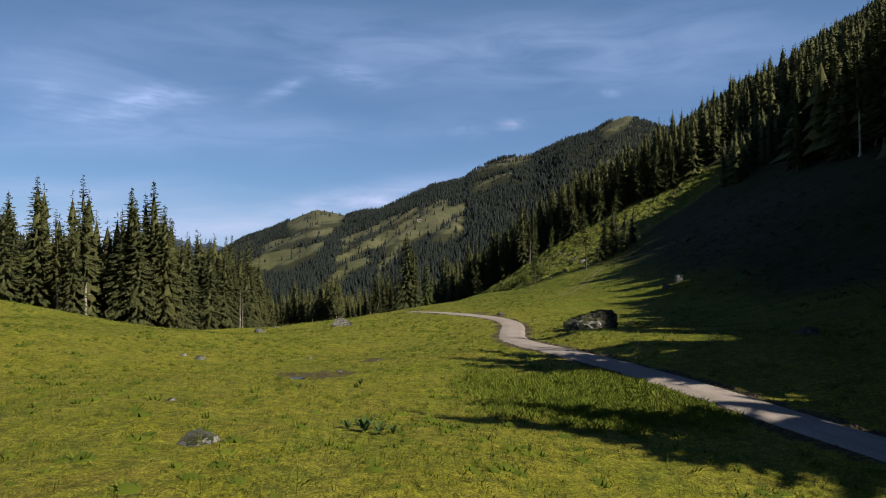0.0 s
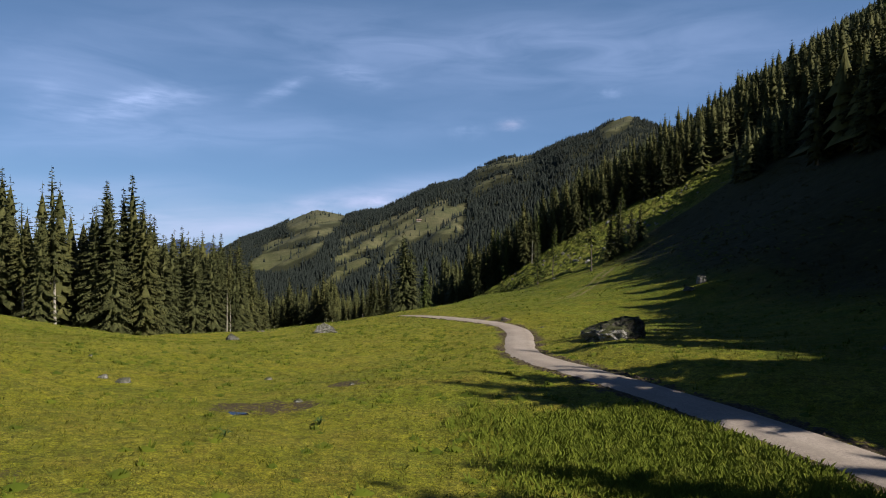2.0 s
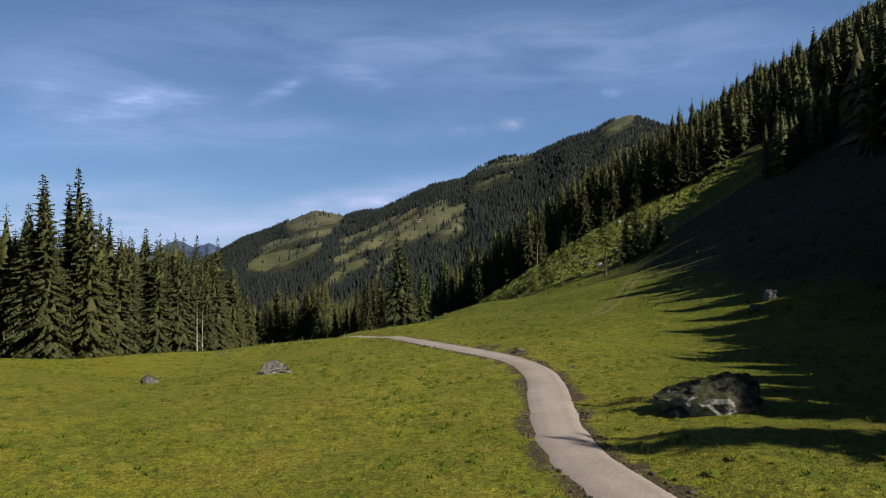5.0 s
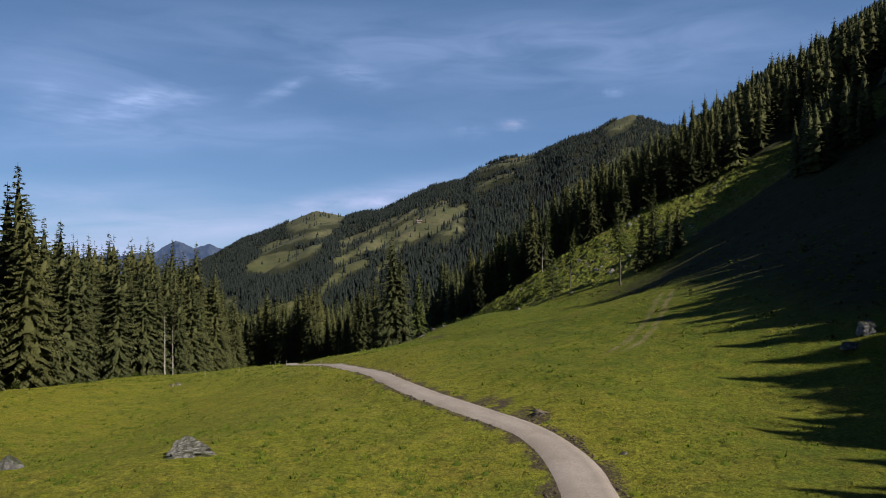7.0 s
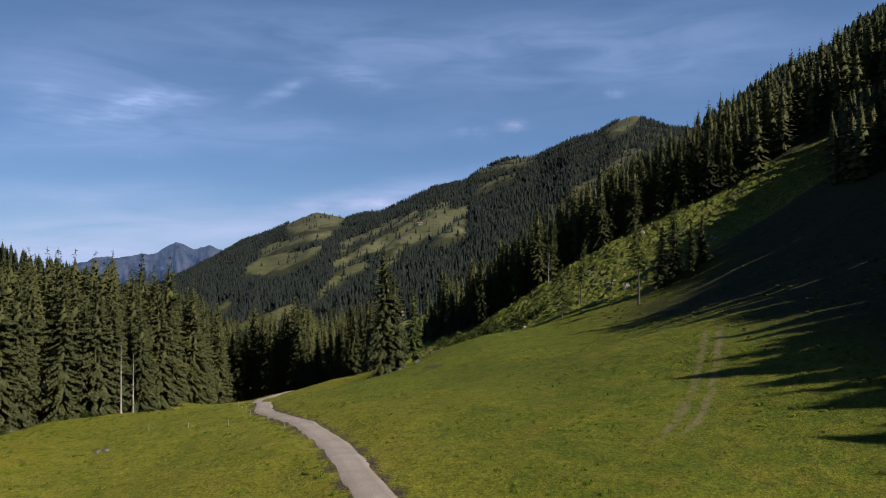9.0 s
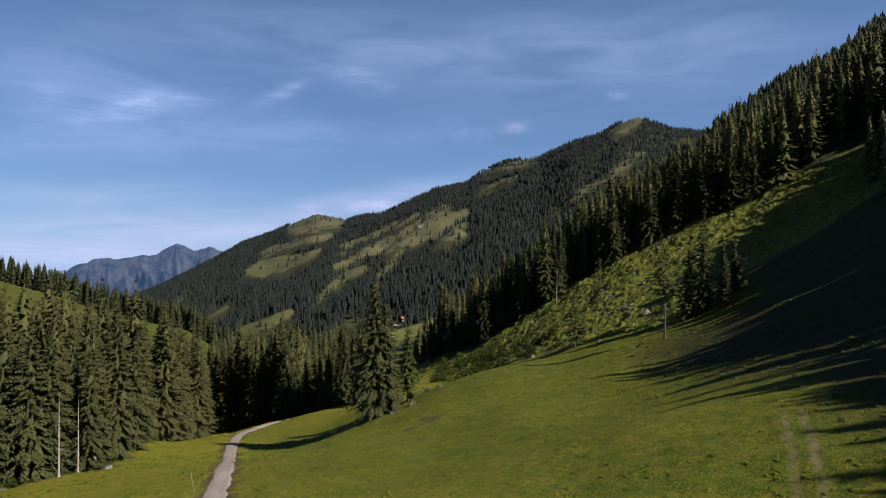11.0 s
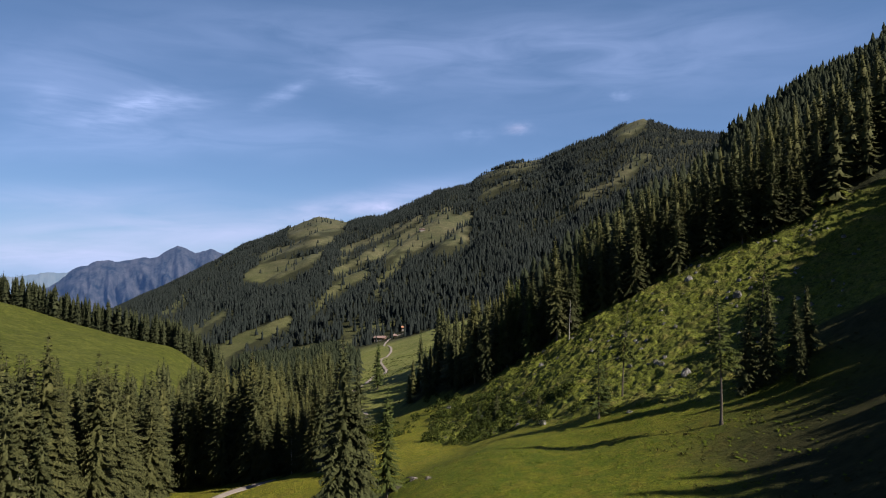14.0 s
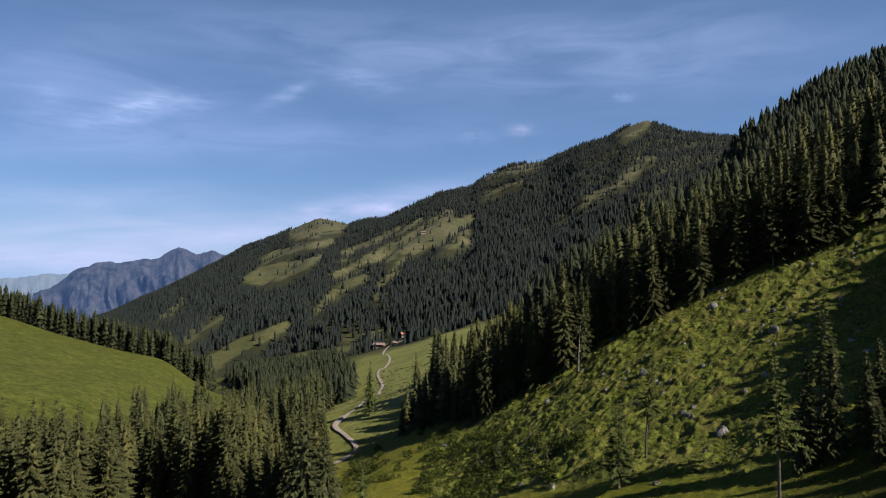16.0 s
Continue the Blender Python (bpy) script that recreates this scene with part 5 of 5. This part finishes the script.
def meadow_test(x, y, rng):
    thin = np.clip(1.15 - y / 95, 0.06, 1)
    patch = np.clip(0.75 + 1.1 * fbm(x / 5, y / 5, 101, 3), 0.15, 1)
    bare = soil_cover(x, y)
    seen = np.abs(x) < 12 + 0.72 * np.maximum(y, 4)
    return (rng.random(len(x)) < thin * patch * (1 - 0.8 * bare)) & off_road(x, y) & seen


short_tufts = [tuft_shape(k, 5, 0.9, 0.8, 0.075) for k in range(6)]
tall_tufts = [tuft_shape(20 + k, 9, 0.7, 0.7, 0.016) for k in range(5)]
sow("meadow_grass", "short yellow-green meadow grass", short_tufts, BLADES, 66000, 5, (-42, 46, 9, 100), 0.06, 0.15, 1.3, meadow_test)


def lush_test(x, y, rng):
    edge = np.interp(y, [10, 20, 29.5, 40], [19.0, 14.6, 11.9, 8.6])
    d = edge - x
    shape = smooth(12.0, 5.0, d + 3 * fbm(x / 3, y / 3, 111, 2)) * smooth(1.6, 2.6, d) * smooth(35, 28, y + 2 * fbm(x / 2, y / 2, 113, 2)) * smooth(21.0, 26.5, y + 2 * fbm(x / 2, y / 2, 117, 2))
    return rng.random(len(x)) < shape


sow("lush_grass", "tall lush green grass in a hollow beside the road", tall_tufts, LUSH, 42000, 6, (0, 18, 13, 36), 0.16, 0.36, 0.9, lush_test)
sow("rush_clumps", "scattered darker clumps of taller grass in the pasture", tall_tufts, LUSH, 7000, 7, (-50, 48, 10, 200), 0.10, 0.24, 1.6,
    lambda x, y, rng: (fbm(x / 6, y / 6, 121, 3) > 0.16) & off_road(x, y, 2.4) & ~wooded(x, y, x))
sow("seed_heads", "pale dry grass stalks standing above the pasture", [tuft_shape(40 + k, 4, 0.6, 0.35, 0.012) for k in range(3)], BLADES, 900, 8, (-20, 30, 9, 60), 0.3, 0.6, 0.5,
    lambda x, y, rng: off_road(x, y) & (fbm(x / 8, y / 8, 131, 2) > 0.0))


def tussock_shape(seed):
    """A small tuft of dense grass: a low ragged dome fringed with blades."""
    rng = random.Random(seed)
    v, t = [(rng.uniform(-0.15, 0.15), rng.uniform(-0.15, 0.15), rng.uniform(0.35, 0.5))], []
    for k in range(6):
        a, q = 1.047 * k, rng.uniform(0.35, 0.62)
        v.append((q * math.cos(a), q * math.sin(a), -0.06))
    t.extend((0, 1 + k, 1 + (k + 1) % 6) for k in range(6))
    for _ in range(7):
        a, r, w = rng.uniform(0, 6.283), rng.uniform(0.05, 0.4), 0.07
        c, q = math.cos(a), math.sin(a)
        k = len(v)
        v.extend(((c * r - q * w, q * r + c * w, 0.0), (c * r + q * w, q * r - c * w, 0.0), (c * (r + 0.25), q * (r + 0.25), rng.uniform(0.4, 0.8))))
        t.append((k, k + 1, k + 2))
    return v, t


sow("grass_tussocks", "small dense grass tussocks dotted over the pasture", [tussock_shape(90 + k) for k in range(6)], TUSSOCK, 17000, 18, (-60, 62, 8, 215), 0.12, 0.38, 2.0,
    lambda x, y, rng: (rng.random(len(x)) < np.clip(0.42 + 1.5 * fbm(x / 7, y / 7, 191, 3), 0.06, 1)) & off_road(x, y, 2.0) & ~wooded(x, y, x) & (np.abs(x) < 14 + 0.8 * y))
bushes = [bush_shape(k, 14, 0.5, 0.08, 0.16) for k in range(5)]
sow("low_shrubs", "low green shrubs and heath covering the rough slope", bushes, SHRUB, 11000, 9, (-6, 112, 200, 306), 0.3, 0.95, 1.0,
    lambda x, y, rng: (rng.random(len(x)) < rocky(x, y) * np.clip(0.46 + 1.6 * fbm(x / 5, y / 3, 141, 3), 0.05, 1)) & ~wooded(x, y, x))
sow("pasture_shrubs", "rows of low shrubs along the cattle treads of the hut pasture", bushes, SHRUB, 11000, 16, (-60, 150, 335, 640), 0.7, 2.1, 1.2,
    lambda x, y, rng: (fbm(x / 26 + y / 60, (y - 0.6 * x) / 9, 171, 3) > 0.10) & (rng.random(len(x)) < 0.5) & ~wooded(x, y, x) & (x > np.interp(y, [335, 640], [-30, -70])))
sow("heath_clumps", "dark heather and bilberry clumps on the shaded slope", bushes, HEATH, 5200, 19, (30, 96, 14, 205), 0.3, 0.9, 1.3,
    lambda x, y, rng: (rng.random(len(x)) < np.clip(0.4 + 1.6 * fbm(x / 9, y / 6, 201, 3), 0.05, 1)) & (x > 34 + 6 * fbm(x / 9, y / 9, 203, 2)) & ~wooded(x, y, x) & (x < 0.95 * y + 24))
big_bushes = [bush_shape(50 + k, 130, 0.8, 0.055, 0.10) for k in range(4)]
sow("bushes", "leafy green bushes at the foot of the rough slope", big_bushes, SHRUB, 420, 10, (-4, 40, 228, 300), 1.4, 3.4, 1.0,
    lambda x, y, rng: (rocky(x, y) > 0.3) & (x < np.interp(y, [228, 300], [40, 16])) & (rng.random(len(x)) < 0.8))
sow("bushes", "light green leafy bushes in the hollow below the pasture", big_bushes, SHRUB, 230, 17, (-26, 14, 258, 330), 1.2, 3.2, 1.0,
    lambda x, y, rng: ~wooded(x, y, x) & off_road(x, y, 4.0) & (fbm(x / 9, y / 9, 181, 2) > -0.12) & (y > 275 - 0.6 * x))
sow("undergrowth", "leafy undergrowth along the forest edge", big_bushes, SHRUB, 2600, 11, (-84, -50, 110, 292), 0.8, 2.0, 1.0,
    lambda x, y, rng: wooded(x, y, x) & ~wooded(x + 4.5, y, x) & (rng.random(len(x)) < 0.35))



def rough_turf():
    """The tussocky, trodden turf of the rough slope: steps and lumps about a metre long."""
    gx, gy = np.meshgrid(np.arange(-8, 120, 0.34), np.arange(200, 312, 0.42))
    nr, nc = gx.shape
    x, y = gx.ravel(), gy.ravel()
    x, y = x + 0.15 * value_noise(x * 3.1, y * 3.1, 211), y + 0.15 * value_noise(x * 3.1, y * 3.1, 213)
    rough = rocky(x, y)
    # treads: flat on top, steep below, longer along the contour
    lane = x / 1.3 + 1.3 * fbm(x / 3, y / 4, 215, 3) + 0.30 * y
    step = lane - np.floor(lane)
    tread = smooth(0.0, 0.3, step) * (1 - step) * np.clip(0.4 + 1.8 * fbm(x / 3, y / 4, 217, 2), 0, 1.2)
    lump = np.clip(fbm(x / 0.95, y / 1.3, 219, 2) + 0.04, 0, 1)
    z = ground_z(x, y) + rough * (0.06 + 0.50 * tread + 0.95 * lump + 0.35 * fbm(x / 3.5, y / 4.5, 223, 2)) - 0.8 * (1 - smooth(0.0, 0.35, rough))
    i = (np.arange(nr - 1)[:, None] * nc + np.arange(nc - 1)[None, :]).ravel()
    tris = np.concatenate([np.stack([i, i + 1, i + nc + 1], 1), np.stack([i, i + nc + 1, i + nc], 1)])
    tris = tris[(rough[tris].max(1) > 0.02) & ~wooded(x, y - 8, x)[tris].all(1)]
    used, tris = np.unique(tris, return_inverse=True)
    me = mesh_arrays("rough_turf", np.stack([x, y, z], 1)[used], tris.reshape(-1, 3), ROUGH)
    return tagged(new("rough_turf", me), "lumpy tussock turf and cattle treads covering the rough slope", "grass", kind="stuff")


rough_turf()
sow("slope_tussocks", "ragged grass tussocks and bilberry tufts on the rough slope", [tussock_shape(110 + k) for k in range(6)], TUSSOCK, 15000, 22, (-4, 116, 204, 304), 0.30, 0.75, 1.5,
    lambda x, y, rng: (rng.random(len(x)) < 0.85 * rocky(x, y) * np.clip(0.5 + 1.4 * fbm(x / 4, y / 4, 225, 3), 0.05, 1)) & ~wooded(x, y, x))
clods = []
for k in range(4):
    clod_rng = random.Random(70 + k)
    rock_bm = bmesh.new()
    bmesh.ops.create_icosphere(rock_bm, subdivisions=1, radius=0.5)
    clods.append(([tuple(q.co * clod_rng.uniform(0.6, 1.15)) for q in rock_bm.verts], [[q.index for q in f.verts] for f in rock_bm.faces]))
    rock_bm.free()


def verge_test(x, y, rng):
    d, _ = road_near(x, y)
    lumpy = np.clip(0.5 + 1.8 * fbm(x / 3, y / 3, 151, 2), 0.05, 1)
    return (d > 1.32) & (d < 1.46 + 0.50 * lumpy) & (rng.random(len(x)) < lumpy)


sow("verge_clods", "dark clods of earth along the edges of the gravel road", clods, VERGE, 30000, 14, (-12, 17, 20, 110), 0.07, 0.22, 1.3, verge_test)

def dock_plant(x, y, size, seed):
    """A weed with broad pointed leaves that arch out from one root."""
    rng = random.Random(seed)
    root = new("dock_plant")
    for k in range(13):
        a, reach = 2.4 * k + rng.uniform(-0.3, 0.3), size * rng.uniform(0.45, 1.0)
        rise, wide = reach * rng.uniform(0.5, 1.3), reach * rng.uniform(0.16, 0.24)
        c, q = math.cos(a), math.sin(a)
        v, t = [], []
        for f, w in ((0.0, 0.15), (0.3, 0.75), (0.6, 1.0), (0.85, 0.6)):
            r, z = f * reach, rise * math.sin(f * 2.3)
            for side in (-1, 0, 1):
                v.append((c * r - q * side * w * wide, q * r + c * side * w * wide, z + 0.25 * wide * abs(side)))
        v.append((c * reach, q * reach, rise * math.sin(2.3)))
        for i in range(3):
            for j in range(2):
                b = i * 3 + j
                t.extend(((b, b + 1, b + 4), (b, b + 4, b + 3)))
        t.extend(((9, 10, 12), (10, 11, 12)))
        part("leaf", mesh_arrays("leaf", v, t, DOCK, True), root)
    root.matrix_world = pose(x, y, float(ground_z(x, y)[0]) - 0.02)
    return tagged(root, "dark green broad-leaved weed growing in the pasture", "plant", "weeds in the pasture")


for k, (wx, wy, tall) in enumerate(((-2.5, 19.8, 0.50), (-2.0, 19.5, 0.36), (-3.1, 20.2, 0.34), (-1.6, 20.1, 0.28), (-6.9, 29.5, 0.30), (-4.4, 33.0, 0.30))):
    dock_plant(wx, wy, tall, 300 + k)

# ---------------------------------------------------------------- dead wood
def snag(x, y, height, girth, seed, label, lean=0.0):
    rng = random.Random(seed)
    root = new("dead_tree")
    part("trunk", mesh_arrays("trunk", *trunk_shape(rng, height, girth, lean, 7, 0), DEADWOOD, True), root)
    for _ in range(20):
        v, t = [], []
        f = rng.uniform(0.15, 0.95)
        a, r = rng.uniform(0, 6.283), rng.uniform(0.6, 1.6) * (1.15 - f)
        c = np.array([lean * f * f, 0, f * height])
        d = np.array([math.cos(a), math.sin(a), rng.uniform(-0.7, 0.1)])
        s = np.array([-math.sin(a), math.cos(a), 0]) * 0.035
        k = len(v)
        v.extend((tuple(c + s), tuple(c - s), tuple(c + (0, 0, 0.07)), tuple(c + d * r)))
        t.extend(((k, k + 1, k + 3), (k + 1, k + 2, k + 3), (k + 2, k, k + 3)))
        part("branch", mesh_arrays("branch", v, t, DEADWOOD), root)
    root.matrix_world = pose(x, y, float(ground_z(x, y)[0]), 0, 0, seed * 40)
    return tagged(root, label, "dead tree", "dead trees")


snag(-62.0, 126.0, 9, 0.14, 1, "bleached dead spruce with broken twigs at the forest edge")
snag(-55.6, 168.0, 13, 0.16, 2, "grey dead spruce trunk at the forest edge")
snag(-57.5, 176.0, 12, 0.15, 3, "grey dead spruce trunk at the forest edge")
snag(-66.0, 205.0, 16, 0.17, 4, "pale dead spruce trunk at the forest edge")
snag(-69.5, 212.0, 14, 0.15, 5, "pale dead spruce trunk at the forest edge")
snag(-71.0, 222.0, 17, 0.18, 6, "pale dead spruce trunk at the forest edge")
snag(42.0, 291.5, 13, 0.18, 7, "silvery dead tree leaning from the forest edge", 1.4)
snag(-37.0, 268.0, 10, 0.13, 8, "grey dead trunk in the wood below the pasture")


def stump(x, y, r, seed, label, mat=None):
    """A grubbed-out stump: a short bole with spreading roots."""
    rng = random.Random(seed)
    v, t = trunk_shape(rng, r * 1.0, r * 0.55, 0.1, 8, 0)
    v = [(q[0], q[1], min(q[2], r * 0.62)) for q in v]
    for k in range(9):
        a = k * 0.7 + rng.uniform(-0.2, 0.2)
        c, e = np.array([0, 0, r * 0.35]), np.array([math.cos(a) * r * rng.uniform(1.2, 2.1), math.sin(a) * r * rng.uniform(1.2, 2.1), r * rng.uniform(-0.1, 0.9)])
        s = np.array([-math.sin(a), math.cos(a), 0]) * r * 0.14
        k0 = len(v)
        v.extend((tuple(c + s), tuple(c - s), tuple(c + (0, 0, r * 0.3)), tuple(e)))
        t.extend(((k0, k0 + 1, k0 + 3), (k0 + 1, k0 + 2, k0 + 3), (k0 + 2, k0, k0 + 3)))
    ob = new("tree_stump", mesh_arrays("tree_stump", v, t, mat or GREY_WOOD))
    ob.matrix_world = pose(x, y, float(ground_z(x, y)[0]), rng.uniform(-12, 12), 0, rng.uniform(0, 360))
    return tagged(ob, label, "stump", "stumps")


stump(8.0, 83.0, 0.55, 1, "dark uprooted stump on the bank beside the road", BARK)
stump(-1.0, 209.5, 0.8, 2, "bleached uprooted stump beside the lone spruces")
stump(1.6, 206.5, 0.6, 3, "bleached stump on the slope by the lone spruces")
stump(-6.4, 193.2, 0.5, 4, "weathered stump below the lone spruces")
stump(-33.5, 121.8, 0.35, 5, "weathered stump in the meadow")

# ---------------------------------------------------------------- puddles
def puddle(x, y, rx, ry, seed):
    rng = random.Random(seed)
    n = 26
    ring = []
    for k in range(n):
        a = 6.283 * k / n
        q = 1 + 0.25 * math.sin(3 * a + seed) + rng.uniform(-0.06, 0.06)
        ring.append((rx * q * math.cos(a), ry * q * math.sin(a)))
    heights = ground_z([x + p[0] for p in ring], [y + p[1] for p in ring])
    level = float(np.median(heights)) + 0.02
    verts = [(px, py, 0) for px, py in ring] + [(px * 1.15, py * 1.15, -0.12) for px, py in ring]
    faces = [tuple(range(n))] + [(k, n + k, n + (k + 1) % n, (k + 1) % n) for k in range(n)]
    ob = new("puddle", mesh_from("puddle", verts, faces, WATER))
    ob.location = (x, y, level)
    return tagged(ob, "still puddle reflecting the sky in trodden mud", "water", kind="structure")


WATER, water_nodes, water_bsdf = material("puddle_water", 0.06, 0.5)
water_bsdf.inputs["Base Color"].default_value = (0.012, 0.012, 0.010, 1)
puddle(-8.3, 34.6, 0.42, 0.28, 1)

# ---------------------------------------------------------------- fences
def post_mesh(height, thick, seed):
    rng = random.Random(seed)
    v, t = [], []
    levels = ((-0.4, 1.0), (0.0, 1.05), (height * 0.6, 0.98), (height - 0.06, 0.9), (height, 0.35))
    for z, k in levels:
        for j in range(7):
            a = 6.283 * j / 7
            v.append((thick * k * math.cos(a) * rng.uniform(0.9, 1.1), thick * k * math.sin(a) * rng.uniform(0.9, 1.1), z))
    for i in range(len(levels) - 1):
        for j in range(7):
            a, b = i * 7 + j, i * 7 + (j + 1) % 7
            t.extend(((a, b, b + 7), (a, b + 7, a + 7)))
    return mesh_arrays("fence_post", v, t, POST_WOOD)


POSTS = [post_mesh(0.8, 0.022, k) for k in range(3)]


def fence_post(x, y, k, lean=0.0):
    ob = new("fence_post", POSTS[k % 3])
    ob.matrix_world = pose(x, y, float(ground_z(x, y)[0]), lean, lean * 0.6, 40 * k)
    return tagged(ob, "slim bleached wooden fence post in the pasture", "fence post", "pasture fence posts")


for k, (fx, fy) in enumerate(((-33.6, 133.0), (-27.7, 130.4), (-22.2, 128.2), (-14.5, 123.2), (-22.7, 137.5), (-18.4, 130.7), (-26.0, 146.0), (-28.0, 150.5), (-30.5, 156.0))):
    fence_post(fx, fy, k, (-4, 3, 0, 6)[k % 4])

# ---------------------------------------------------------------- the farm road and huts down the valley
FAR_X = [-34.0, -29.5, -26.0, -26.4, -29.9, -33.7, -37.2, -38.6, -37.2, -33.0, -30.0, -31.5, -36.3, -45.4, -53.5, -51.4, -51.4, -55.5, -72.0, -76.0, -66.0, -54.0]
FAR_Y = [331.0, 333.5, 336.5, 340.8, 347.8, 354.7, 360.2, 365.0, 369.5, 377.0, 392.0, 440.0, 513.0, 570.0, 634.0, 671.0, 702.0, 745.0, 836.0, 925.0, 943.0, 958.0]
far_line = spline(FAR_X, FAR_Y, 3.0)
far_heights = ground_z(far_line[:, 0], far_line[:, 1])
far_heights = np.convolve(np.pad(far_heights, 2, mode="edge"), np.ones(5) / 5, "valid")
tagged(ribbon("road_2", far_line, far_heights, 1.25, GRAVEL, 0.25, 5, 0.0), "pale gravel farm road climbing to the huts", "road", kind="structure")


def block(name, x0, x1, y0, y1, z0, z1, mat, parent, label=""):
    bm = bmesh.new()
    bmesh.ops.create_cube(bm, size=1)
    for v in bm.verts:
        v.co = Vector((x0 + (v.co.x + 0.5) * (x1 - x0), y0 + (v.co.y + 0.5) * (y1 - y0), z0 + (v.co.z + 0.5) * (z1 - z0)))
    bmesh.ops.bevel(bm, geom=bm.edges[:], offset=min(0.04, (x1 - x0) / 8, (z1 - z0) / 8, (y1 - y0) / 8), segments=1, affect="EDGES")
    me = bpy.data.meshes.new(name)
    bm.to_mesh(me)
    bm.free()
    me.materials.append(mat)
    return part(name, me, parent, label)


def hut(x, y, length, depth, high, turn, roof_mat, label, plinth=True):
    """An alpine hut: plinth, boarded walls with gables, a low overhanging roof, door, windows and chimney."""
    root = new("alpine_hut")
    a, b = length / 2, depth / 2
    rise = b * 0.42
    if plinth:
        block("plinth", -a, a, -b, b, -2.5, 0.88, PLASTER, root, "grey stone base")
    v = [(-a + 0.05, -b + 0.05, 0.85), (a - 0.05, -b + 0.05, 0.85), (a - 0.05, b - 0.05, 0.85), (-a + 0.05, b - 0.05, 0.85)]
    v += [(q[0], q[1], high) for q in v[:4]] + [(-a + 0.05, 0, high + rise), (a - 0.05, 0, high + rise)]
    f = [(0, 1, 5, 4), (2, 3, 7, 6), (1, 2, 6, 9, 5), (3, 0, 4, 8, 7), (4, 5, 9, 8), (6, 7, 8, 9), (3, 2, 1, 0)]
    part("wall", mesh_from("wall", v, f, WOOD_WALL), root, "dark weathered board walls")
    o, drop = 0.9, 0.9 * 0.42
    for side in (-1, 1):
        p = [(-a - o, side * (b + o), high - drop), (a + o, side * (b + o), high - drop), (a + o, 0, high + rise), (-a - o, 0, high + rise)]
        q = [(u[0], u[1], u[2] + 0.22) for u in p]
        faces = [(0, 1, 2, 3), (7, 6, 5, 4), (0, 4, 5, 1), (1, 5, 6, 2), (2, 6, 7, 3), (3, 7, 4, 0)]
        part("roof", mesh_from("roof", p + q, faces, roof_mat), root)
    for k in (-0.6, -0.2, 0.35, 0.7):
        w = block("window", k * a - 0.45, k * a + 0.45, -b - 0.04, -b + 0.03, 1.35, 2.35, PLASTER, root)
        block("pane", k * a - 0.36, k * a + 0.36, -b - 0.06, -b - 0.03, 1.44, 2.26, GLASS_DARK, w)
    block("door", -0.02 * a, -0.02 * a + 0.95, -b - 0.05, -b + 0.03, 0.9, 2.9, WOOD_WALL, root, "plank door")
    block("chimney", a * 0.3, a * 0.3 + 0.7, 0.4, 1.1, high, high + rise + 1.3, PLASTER, root)
    root.matrix_world = pose(x, y, float(ground_z(x, y)[0]) + 0.2, 0, 0, turn)
    return tagged(root, label, "hut", "alpine huts")


hut(-56.5, 986.0, 12.5, 8.0, 3.4, 8, RED_ROOF, "wooden alpine hut with a bright orange roof on the hillside")
hut(-89.0, 946.0, 15.0, 9.0, 3.8, -12, GREY_ROOF, "large wooden alpine hut with a faded reddish roof beside the road")
hut(-70.0, 938.0, 7.0, 5.5, 2.8, 10, GREY_ROOF, "small wooden hay hut above the road", False)
hut(-252.0, 1003.0, 11.0, 6.5, 3.0, 6, RED_ROOF, "wooden hut with a reddish roof at the meadow edge")
hut(-236.0, 1010.0, 5.0, 4.0, 2.4, 6, GREY_ROOF, "tiny wooden hay hut in the far meadow", False)
hut(-66.0, 1735.0, 14.0, 8.0, 3.6, 10, GREY_ROOF, "distant alpine hut with a faded reddish roof on a high pasture")
